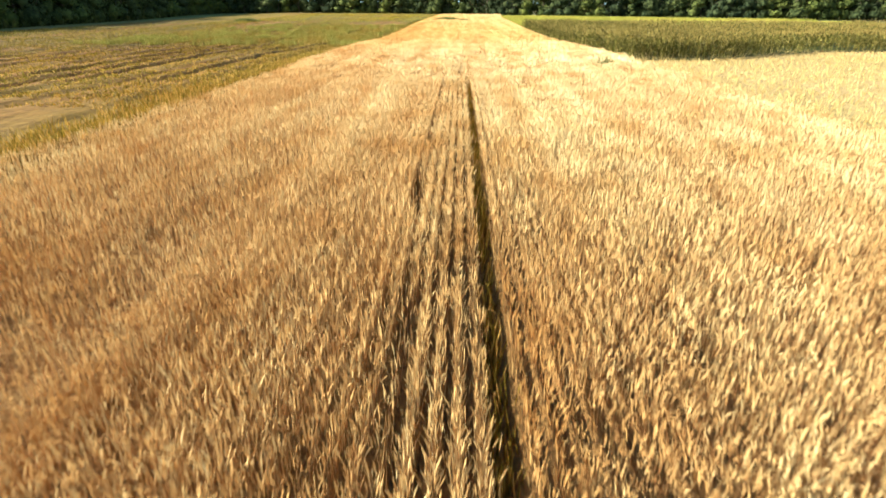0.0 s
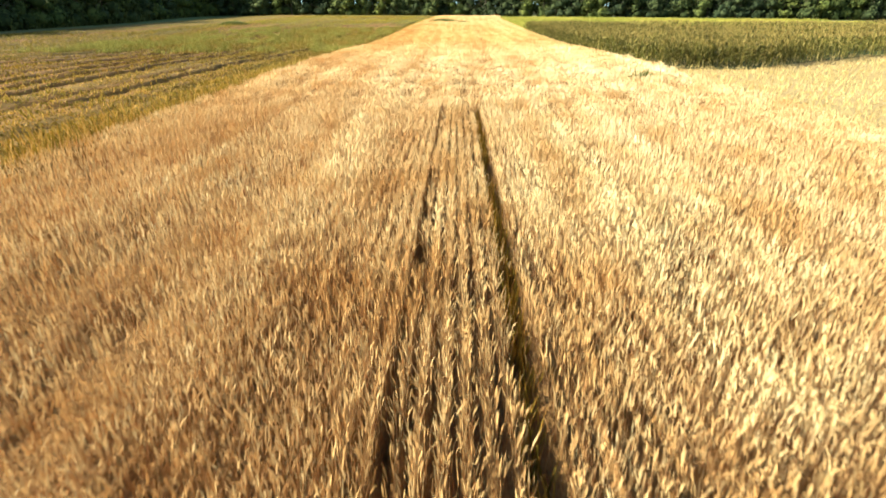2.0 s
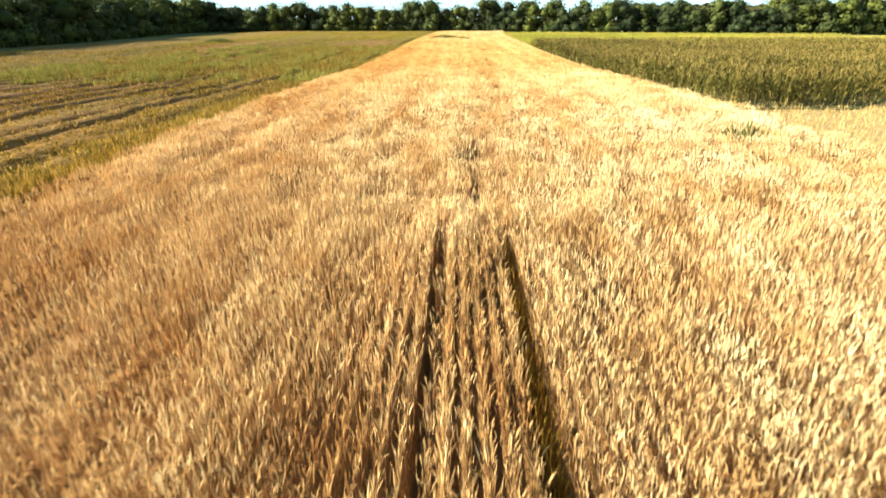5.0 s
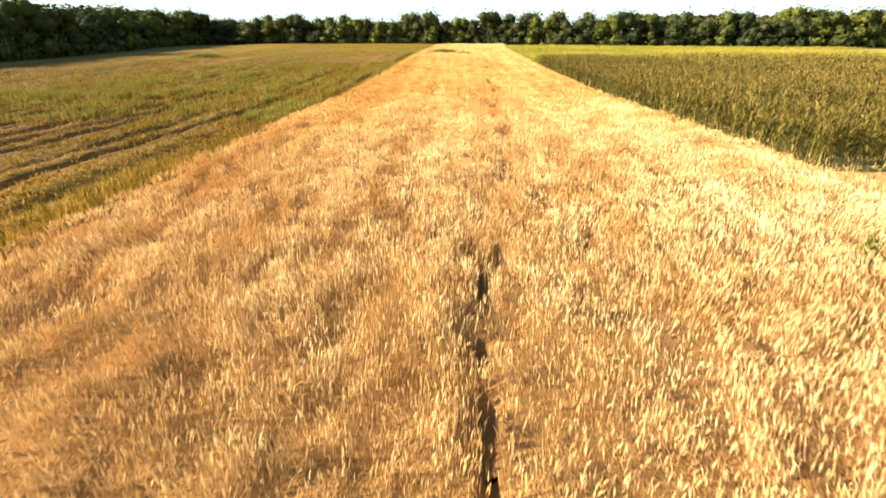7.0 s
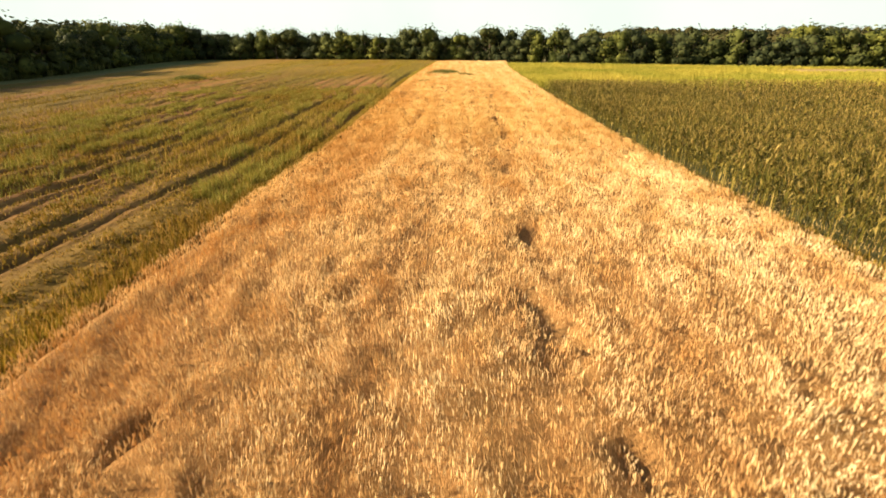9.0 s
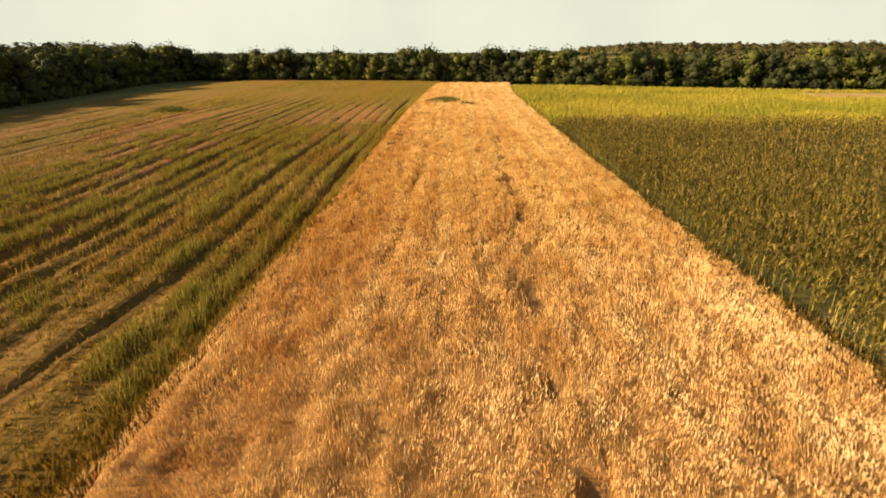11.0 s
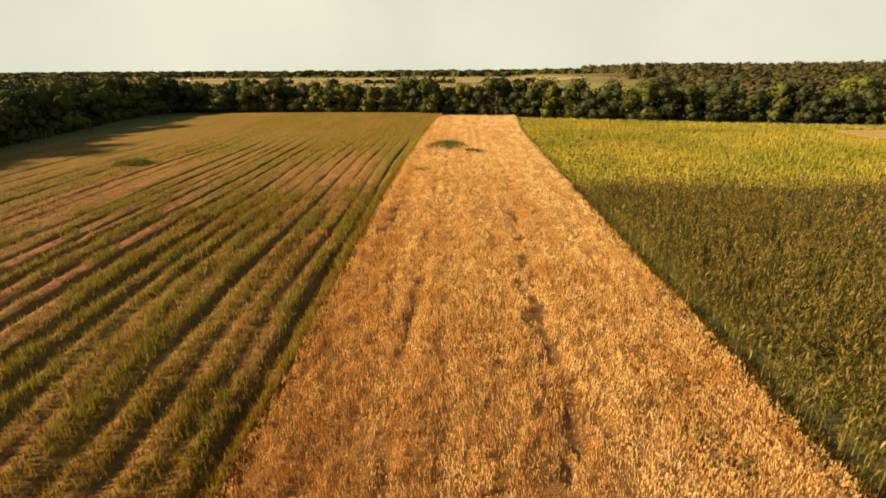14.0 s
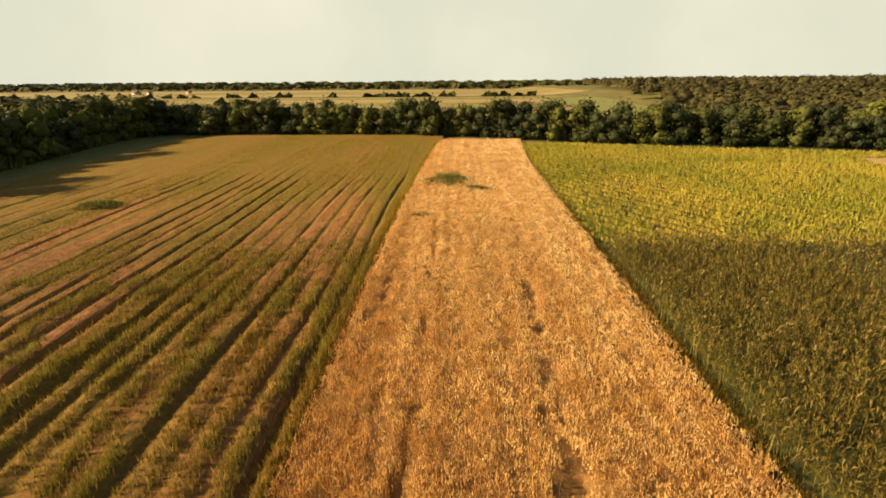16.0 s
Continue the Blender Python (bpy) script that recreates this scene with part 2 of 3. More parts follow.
def land(x, y):
    """Height of the ground: a shallow dip along the fields, the wooded rise behind on the right, and a plain that falls away."""
    x, y = np.asarray(x, float), np.asarray(y, float)
    fall = 0.0105 * np.sqrt(np.maximum(y - 380, 0) ** 2 + 60 ** 2) - 0.63
    return np.interp(y, YS, PROFILE) - fall + 5.5 * smooth(290, 470, y) * smooth(70, 150, x - 0.02 * (y - 300)) * (1 - smooth(900, 1500, y))


# ---- mesh helpers ----
def mesh_object(name, verts, faces, mat, parent=None, label="", category="", kind="", group="", shade=False):
    """One mesh object from arrays: faces is (n, 3) or (n, 4)."""
    verts, faces = np.asarray(verts, np.float32), np.asarray(faces, np.int32)
    me = bpy.data.meshes.new(name)
    k = faces.shape[1]
    me.vertices.add(len(verts))
    me.vertices.foreach_set("co", verts.ravel())
    me.loops.add(faces.size)
    me.loops.foreach_set("vertex_index", faces.ravel())
    me.polygons.add(len(faces))
    me.polygons.foreach_set("loop_start", np.arange(0, faces.size, k, dtype=np.int32))
    if shade:
        me.polygons.foreach_set("use_smooth", np.ones(len(faces), bool))
    me.update(calc_edges=True)
    me.materials.append(mat)
    ob = new(name, me)
    if parent:
        ob.parent = parent
    return tagged(ob, label, category, group, kind)


def sheet(xs, ys, height):
    """Vertices and quads of a height field over the lines xs, ys."""
    gx, gy = np.meshgrid(xs, ys)
    v = np.stack([gx, gy, height(gx, gy)], -1).reshape(-1, 3)
    n, m = len(xs), len(ys)
    i = (np.arange(m - 1)[:, None] * n + np.arange(n - 1)[None]).ravel()
    return v, np.stack([i, i + 1, i + n + 1, i + n], -1)


LATTICE = np.random.default_rng(99).uniform(-1, 1, (128, 128))


def wave(x, y, size, seed=0):
    """Smooth uneven noise, about -1 to 1, with lumps of that many metres."""
    x, y = np.broadcast_arrays(np.asarray(x, float), np.asarray(y, float))
    out = 0
    for step, part in ((1.0, 1.0), (0.53, 0.55)):
        u, w = x / (size * step) + 17.3 * seed, y / (size * step) + 9.7 * seed
        i, j = np.floor(u).astype(int), np.floor(w).astype(int)
        a, b = u - i, w - j
        a, b = a * a * (3 - 2 * a), b * b * (3 - 2 * b)
        i0, i1, j0, j1 = i % 128, (i + 1) % 128, j % 128, (j + 1) % 128
        lo = LATTICE[i0, j0] * (1 - a) + LATTICE[i1, j0] * a
        hi = LATTICE[i0, j1] * (1 - a) + LATTICE[i1, j1] * a
        out = out + part * (lo * (1 - b) + hi * b)
    return out * 1.15


def blades(pos, height, width, lean):
    """Upright blades, a tapering triangle each, leaning any way."""
    n = len(pos)
    yaw, la = rng.uniform(0, 6.283, n), rng.uniform(0, 6.283, n)
    w = np.stack([np.cos(yaw), np.sin(yaw), np.zeros(n)], -1) * (width / 2)
    tip = pos + np.stack([np.cos(la) * lean, np.sin(la) * lean, height], -1)
    return np.stack([pos - w, pos + w, tip], 1).reshape(-1, 3), np.arange(n * 3).reshape(-1, 3)


def joined(parts):
    vs, fs, o = [], [], 0
    for v, f in parts:
        vs.append(v), fs.append(f + o)
        o += len(v)
    return np.concatenate(vs), np.concatenate(fs)


# ---- ground ----
def lines(*runs):
    return np.unique(np.concatenate([np.arange(a, b, s) for a, b, s in runs]))


gx = lines((-4500, -500, 250), (-500, -120, 20), (-120, 130, 5), (130, 500, 12), (500, 4600, 250))
gy = lines((-1500, -400, 200), (-400, -40, 20), (-40, 260, 4), (260, 600, 12), (600, 1500, 60), (1500, 4900, 250))
v, f = sheet(gx, gy, land)
tagged(mesh_object("ground", v, f, M_GROUND, shade=True), "dry grassy farmland ground reaching to the horizon", "ground", kind="structure")

WHEAT_L, WHEAT_R, WHEAT_END = -9.95, 14.05, 219.0


def wheat_left(y):
    """The strip's edge, which swings over to the right at the far end."""
    return WHEAT_L + np.interp(y, (115, 146, 167, 186, 207, 222), (0, 0.5, 1.15, 1.9, 3.1, 4.6))


def wheat_right(y):
    return WHEAT_R + np.interp(y, (130, 184, 196, 212, 220), (0, 0.35, 0.9, 2.2, 2.6))


def patch(name, x0, x1, y0, y1, lift, mat, label, step=(4, 4)):
    v, f = sheet(np.linspace(x0, x1, max(2, int((x1 - x0) / step[0]))), np.linspace(y0, y1, max(2, int((y1 - y0) / step[1]))),
                 lambda x, y: land(x, y) + lift)
    return tagged(mesh_object(name, v, f, mat, shade=True), label, "field", kind="structure")


patch("wheat_ground", WHEAT_L, WHEAT_R, -14, WHEAT_END, 0.02, M_SOIL, "brown dry soil under the standing wheat", (1, 2))
patch("corn_ground", WHEAT_R, 130, 66.0, 208, 0.14, M_CROPSOIL, "dark weedy soil under the green corn")
v, f = sheet(np.linspace(WHEAT_R, 130, 60), np.linspace(0, 1, 12), lambda x, y: 0 * x)
v[:, 1] = 47.2 + 0.8 * np.clip(v[:, 0] - 22, 0, 20) * (1 - v[:, 1]) + 18.8 * v[:, 1]
v[:, 2] = land(v[:, 0], v[:, 1]) + 0.14
tagged(mesh_object("corn_headland", v, f, M_CROPSOIL, shade=True), "dark weedy soil at the corn's near edge", "field", kind="structure")
patch("bare_headland", 86, 125, 172, 186, 0.2, M_STUBBLE, "bare tan headland beside the low crop")
patch("stubble_ground", WHEAT_R, 130, -14, 70, 0.09, M_STUBBLE, "pale dry stubble beside the standing corn")


# mown field with swaths and wheel tracks that run beside the wheat
def track_line(x, y):
    return x - 0.8 * (1 - smooth(74, 100, y)) + 0.16 * np.sin(y / 9.0 + 0.13 * x) - 0.3 * smooth(150, 165, y)


# wheel tracks about 2.3 m apart, from the wheat's edge to the wood
TRACKS = np.concatenate([[-90, -85.4, -80.7, -77.0, -72.6, -68.1, -63.9, -59.8, -55.6], [-51.6, -49.6, -47.0, -42.1, -39.4, -37.1, -35.3, -32.6, -30.2, -26.8, -24.5, -22.5, -20.2, -17.8, -15.5, -13.4, -11.4]])
TRACK_DEPTH = np.random.default_rng(62).uniform(0.13, 0.27, len(TRACKS))


RUTS = [((30, 58, 68, 84), (-17.2, -16.7, -18.9, -20.6)), ((30, 62, 80), (-15.5, -15.1, -14.7)), ((30, 56, 75), (-20.2, -20.0, -21.0)), ((50, 72, 90), (-26.4, -28.3, -31.1))]


def rut(x, y, wide):
    """Wheel ruts of the field road near the wheat, 1 in the rut."""
    r = 0.0
    for at, line in RUTS:
        run = smooth(at[0] - 4, at[0], y) * (1 - smooth(at[-1] - 6, at[-1], y))
        r = np.maximum(r, run * np.exp(-((x - np.interp(y, at, line) + 0.2 * wave(x * 0, y, 9, 72)) / wide) ** 2))
    return r


def groove(x, y):
    """Depth of the wheel tracks between the swaths, in metres."""
    u = track_line(x, y) + 0.12 * wave(x, y * 0.4, 12, 3)
    k = np.clip(np.searchsorted(TRACKS, u), 1, len(TRACKS) - 1)
    k = np.where(np.abs(u - TRACKS[k - 1]) < np.abs(u - TRACKS[k]), k - 1, k)
    deep = TRACK_DEPTH[k] * np.clip(0.8 + 0.5 * wave(x * 0, y + 37.0 * k, 40, 6), 0.25, 1.3)
    deep = deep * (1 + 0.9 * smooth(-44, -32, x) * (1 - smooth(108, 130, y)))
    wide = 0.24 + 0.26 * (1 - smooth(98, 118, y))
    return np.maximum(deep * np.exp(-((u - TRACKS[k]) / wide) ** 2) * (0.55 + 0.45 * smooth(50, 66, y)), 0.2 * rut(x, y, 0.3))


def mown_height(x, y):
    rim = wheat_left(y)
    fade = (1 - 0.8 * smooth(158, 176, y)) * smooth(rim - 0.2, rim - 1.0, x)
    verge = 0.2 * np.clip(0.65 + 0.6 * wave(x * 0, y, 7, 75), 0.1, 1.1) * np.exp(-((x - rim + 1.5 + 0.25 * wave(x * 0, y, 5, 76)) / 0.42) ** 2) * (1 - 0.75 * smooth(95, 130, y))
    return land(x, y) + 0.5 - fade * (groove(x, y) + verge) + 0.07 * wave(x, y * 0.6, 1.3, 5) * fade - 0.44 * smooth(-70, -86, x) - 0.75 * smooth(rim + 0.06, rim + 0.4, x)


v, f = sheet(np.concatenate([np.arange(-86, -56, 0.4), np.arange(-56, WHEAT_L, 0.17), [WHEAT_L + 0.05], np.arange(WHEAT_L + 0.4, -4.6, 0.35)]), np.arange(-14, 234, 1.25), mown_height)
field = mesh_object("mown_field", v, f, M_FIELD, shade=True)
fx, fy = v[:, 0], v[:, 1]
BANDS = ((-49.3, 1.7, 112, 148), (-44.5, 0.8, 118, 150), (-38.3, 0.8, 96, 122), (-33.9, 1.5, 90, 119), (-31.2, 0.8, 92, 116), (-25.7, 1.0, 116, 142), (-23.4, 0.7, 116, 140), (-19.2, 0.8, 112, 150), (-16.7, 0.9, 112, 152), (-14.4, 0.6, 114, 146))
fu = track_line(fx, fy) + 0.2 * wave(fx, fy * 0.3, 5, 71)
swath = 0.0
for c, half, y0, y1 in BANDS:
    swath = np.maximum(swath, (1 - smooth(half * 0.75, half * 1.2, np.abs(fu - c))) * smooth(y0 - 6, y0 + 4, fy) * (1 - smooth(y1 - 5, y1 + 7, fy)))
swath = np.maximum(swath * np.clip(0.85 + 0.4 * wave(fx, fy * 0.25, 4, 74), 0.2, 1), 0.5 * smooth(0.2, 0.8, wave(fu, fy * 0.03, 2.6, 71)) * (1 - smooth(140, 158, fy)))
road = 0.42 * (1 - 0.7 * smooth(57, 67, fy)) * rut(fx, fy, 0.7) * np.clip(0.7 + 0.6 * wave(fx, fy * 0.3, 2.5, 73), 0, 1)
bare = np.clip(swath + road, 0, 1)
field.data.attributes.new("bare", "FLOAT", "POINT").data.foreach_set("value", bare.astype(np.float32))
tagged(field, "mown weedy field with brown swaths and wheel tracks", "field", kind="structure")


# ---- wheat ----
def track_x(y):
    return np.where(y < 29, 1.5, np.where(y < 44, 1.05 + 0.02 * (y - 29), 2.9 + 0.034 * (y - 51)))


def wheat_gap(x, y):
    """0 where wheat stands full, 1 in the wheel tracks and bare gaps."""
    jag = 0.025 * wave(x, y, 0.5, 11) + 0.03 * wave(x * 0, y, 4.0, 16)
    thin = 0.75 + 0.25 * wave(x, y * 0.5, 0.6, 17)
    near = 1 - smooth(27, 29.5, y)
    gap = near * 0.6 * (1 - smooth(0.06, 0.13, np.abs(x - 1.47 + jag)))
    left = np.interp(y, (0, 4, 12, 30), (0.55, 0.45, 0.12, 0.18))
    gap = np.maximum(gap, near * (0.5 + 0.5 * smooth(8, 14, y)) * (1 - smooth(0.04, 0.09, np.abs(x - left + jag))))
    mid = smooth(27, 33, y) * (1 - smooth(36, 40, y)) * smooth(-0.9, -0.1, wave(x * 0, y, 1.6, 35))
    gap = np.maximum(gap, mid * (1 - smooth(0.07, 0.17, np.abs(x - 1.05 + 2 * jag + 0.05 * wave(x * 0, y, 1.2, 36)))))
    gap = np.maximum(gap * thin, 0.6 * near * (1 - smooth(0.06, 0.11, np.abs(x - 1.47 + jag))))
    return gap


# hollows where the wheat is down: place and half width
DOWN = ((0.2, 39.1, 0.3), (0.9, 38.2, 0.28), (1.6, 37.5, 0.3), (3.8, 38.8, 0.32), (3.7, 37.6, 0.25), (3.5, 42.3, 0.3), (3.4, 46.2, 0.36), (3.2, 50.9, 0.42), (3.1, 54.7, 0.35), (2.9, 59.1, 0.35), (-5.9, 42.5, 0.4),
        (3.4, 77.1, 0.40), (3.4, 74.9, 0.45), (2.6, 69.2, 0.35), (2.4, 71.9, 0.30), (-7.6, 115, 0.6), (-8.2, 107.7, 0.7), (-7.8, 111.3, 0.5), (3.8, 95.8, 0.5), (3.6, 90.1, 0.7), (-3.8, 96, 0.5), (-4.1, 90, 0.6))


def wheat_bare(x, y):
    """Thin spots, where stalks are down: along the old track, in a second line, and scattered."""
    spots = smooth(0.55, 1.0, wave(x * 1.3, y * 0.6, 1.0, 14)) * smooth(-0.2, 0.5, wave(x, y * 0.3, 6, 15)) * smooth(28, 34, y) * (1 - 0.7 * smooth(66, 95, y))
    wander = x - track_x(y) + 0.5 * wave(x * 0, y, 6, 18)
    track = smooth(42, 46, y) * (1 - smooth(112, 140, y)) * np.exp(-(wander / 0.62) ** 2) * smooth(-0.15, 0.35, wave(x, y * 0.5, 0.95, 19))
    line = smooth(58, 70, y) * (1 - smooth(125, 150, y)) * np.exp(-((x + 4.0 + 0.3 * wave(x * 0, y, 7, 20)) / 0.35) ** 2) * smooth(-0.5, 0.3, wave(x, y * 0.4, 0.9, 27))
    down = 0.0
    for cx, cy, r in DOWN:
        down = np.maximum(down, 1 - smooth(0.5, 1.1, np.hypot((x - cx) / r, (y - cy) / (1.8 * r)) + 0.3 * wave(x, y, 0.5, 28)))
    return np.clip(0.3 * spots + 1.0 * track + 0.5 * line + 0.9 * down, 0, 1)


def wheat_top(x, y):
    lodged = 0.035 * wave(x, y * 0.5, 3.6, 21) + (0.065 - 0.03 * smooth(55, 85, y)) * wave(x, y * 0.6, 0.62, 22) + 0.06 * wave(x, y * 0.03, 2.4, 23) + 0.08 * smooth(60, 72, y) * (1 - 0.8 * smooth(130, 160, y)) * np.exp(-((x + 3.2 + 0.2 * wave(x * 0, y, 9, 26)) / 0.4) ** 2)
    calm = 0.3 + 0.7 * smooth(24, 32, y)
    return 0.86 + lodged * calm


def tufted(x, y):
    """Clumps a forearm wide in which the plants stand closer and taller, about -1 to 1."""
    return (0.35 + 0.65 * smooth(22, 34, y)) * wave(x, y * 0.55, 0.36, 34)


def wheat_lean(x, y):
    """Which way the wind has laid the straw, as metres at the ear."""
    k = 0.12 + 0.88 * smooth(22, 34, y)
    return k * 0.045 * wave(x, y, 2.3, 24), k * 0.045 * wave(x, y, 1.9, 25)


def straw(x, y, top, ear, ear_width):
    """Ears, two triangles each, and the necks on which they sit."""
    n = len(x)
    yaw = rng.uniform(0, 6.283, n)
    side = np.stack([np.cos(yaw), np.sin(yaw), np.zeros(n)], -1)
    lx, ly = wheat_lean(x, y)
    lean = np.stack([lx + rng.normal(0, 0.03, n), ly + rng.normal(0, 0.04, n), np.zeros(n)], -1)
    z = land(x, y)
    up = np.stack([np.zeros(n), np.zeros(n), np.ones(n)], -1)
    el = ear * rng.uniform(0.7, 1.3, n)
    neck = np.stack([x, y, z + top - el], -1) + lean
    nod = lean * 0.6 + rng.normal(0, 0.03, (n, 3))
    belly = neck + up * (el * 0.45)[:, None] + nod * 0.4
    tip = neck + up * el[:, None] + nod
    ws = side * (ear_width / 2 * rng.uniform(0.6, 1.4, n))[:, None]
    v = np.stack([neck - up * (el * 0.25)[:, None], belly - ws, belly + ws, tip], 1).reshape(-1, 3)
    f = (np.array([[0, 2, 1], [1, 2, 3]])[None] + (np.arange(n) * 4)[:, None, None]).reshape(-1, 3)
    return (v, f), neck


def stems(x, y, neck, low, width):
    """Dry culms with their leaves: a tapering blade from the ground to the neck of the ear."""
    n = len(x)
    root = np.stack([x + rng.normal(0, 0.02, n), y + rng.normal(0, 0.02, n), land(x, y) + low], -1)
    turn = rng.uniform(0, 6.283, n)
    w = np.stack([np.cos(turn), np.sin(turn), np.zeros(n)], -1) * (width / 2 * rng.uniform(0.5, 1.5, n))[:, None]
    return np.stack([root - w, root + w, neck], 1).reshape(-1, 3), np.arange(n * 3).reshape(-1, 3)


def wheat():
    # matted straw low among the stalks
    def body(x, y):
        # drilled rows with narrow furrows where it is passed first, closed up further on
        furrow = 0.5 - 0.5 * np.cos(2 * math.pi * (x + 0.02 * wave(x, y, 0.7, 37)) / 0.21)
        mid = np.exp(-((x - 0.7 - 0.4 * wave(x * 0, y, 5, 39)) / 2.3) ** 2)
        ridged = 0.26 + 0.26 * mid - 0.22 * mid * furrow ** 2 + 0.06 * wave(x * 3, y, 0.5, 38)
        lodged = wheat_top(x, y) - 0.4 + 0.04 * (1 - smooth(50, 65, y)) - 0.1 * smooth(60, 80, y) * (1 - smooth(92, 115, y)) + 0.14 * smooth(98, 130, y) + 0.05 * tufted(x, y) + 0.03 * wave(x, y, 0.8, 31)
        h = ridged + (lodged - ridged) * smooth(26.5, 31, y)
        edge = np.minimum(smooth(wheat_left(y), wheat_left(y) + 0.3, x), 1 - smooth(wheat_right(y) - 0.3, wheat_right(y), x))
        return land(x, y) + np.maximum(h * (1 - wheat_gap(x, y)) * (1 - 0.72 * wheat_bare(x, y)) * edge, -0.05)

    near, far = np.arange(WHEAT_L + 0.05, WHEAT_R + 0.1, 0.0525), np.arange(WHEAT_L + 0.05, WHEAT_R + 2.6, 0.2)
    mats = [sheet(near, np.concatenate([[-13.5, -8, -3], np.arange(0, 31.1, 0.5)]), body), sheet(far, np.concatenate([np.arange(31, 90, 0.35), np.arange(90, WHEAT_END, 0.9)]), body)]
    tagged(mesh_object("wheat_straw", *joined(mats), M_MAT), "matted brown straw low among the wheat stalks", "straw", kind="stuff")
    # thick and fine where it is passed low, thinning out and coarser far along the strip
    at = (0, 30, 45, 70, 110, 160, WHEAT_END)
    yy = np.linspace(0, WHEAT_END, 2000)
    share = np.cumsum(np.interp(yy, at, (520, 430, 320, 250, 150, 90, 70)))
    n = int((WHEAT_R + 2.6 - WHEAT_L) * share[-1] * (yy[1] - yy[0]))
    x, y = rng.uniform(WHEAT_L, WHEAT_R + 2.6, n), np.interp(rng.random(n), share / share[-1], yy)
    # the drilled rows beside the wheel track stand closest
    more = int(7 * 30 * 520)
    x, y = np.append(x, rng.uniform(-2.8, 4.2, more)), np.append(y, rng.uniform(0, 30, more))
    n += more
    row = np.round(x / 0.21) * 0.21 + rng.normal(0, 1, n) * (0.026 + 0.05 * smooth(1.5, 5, np.abs(x - 0.7)))
    x = np.where(y + rng.normal(0, 1.5, n) < 28.5, row, x)
    keep = (rng.random(n) > wheat_gap(x, y) * 1.7) & (rng.random(n) > 0.95 * wheat_bare(x, y)) & ((np.abs(x - 0.8) < 2.5 + 1.0 * y) | (rng.random(n) < 0.4))
    keep &= (x > wheat_left(y)) & (x < wheat_right(y))
    tuft = tufted(x, y)
    keep &= rng.random(n) < np.maximum(0.3 - 0.12 * smooth(60, 75, y), 0.62 + 0.16 * wave(x, y * 0.45, 1.3, 33) + 0.42 * tuft + 0.16 * wave(x, y * 0.03, 1.8, 23))
    keep &= rng.random(n) > 0.25 * smooth(-1, -3, x) * (1 - smooth(20, 30, y))
    x, y, tuft = x[keep], y[keep], tuft[keep]
    top = wheat_top(x, y) * (0.95 + (0.08 + 0.04 * smooth(45, 70, y)) * rng.uniform(-1, 1, len(x))) * (1 - 0.3 * wheat_bare(x, y)) + 0.07 * tuft
    ear, wide = np.interp(y, at, (0.15, 0.15, 0.14, 0.14, 0.16, 0.18, 0.19)), np.interp(y, at, (0.0125, 0.016, 0.021, 0.029, 0.038, 0.055, 0.065))
    (v, f), neck = straw(x, y, top, ear, wide)
    mesh_object("wheat", v, f, M_WHEAT, label="ripe golden wheat standing in a long strip", category="wheat", kind="stuff")
    # culms, thinner in number where only the ears show
    pick = rng.random(len(x)) < np.interp(y, (0, 45, 80, 130), (0.7, 0.55, 0.4, 0.15))
    low = np.where(y[pick] < 45, 0.05, 0.3)
    v, f = stems(x[pick], y[pick], neck[pick], low, np.interp(y[pick], (0, 45, 80, 130), (0.02, 0.03, 0.045, 0.06)))
    mesh_object("wheat_stalks", v, f, M_STALK, label="rust-brown dry stalks and leaves under the ears", category="wheat", kind="stuff")


wheat()


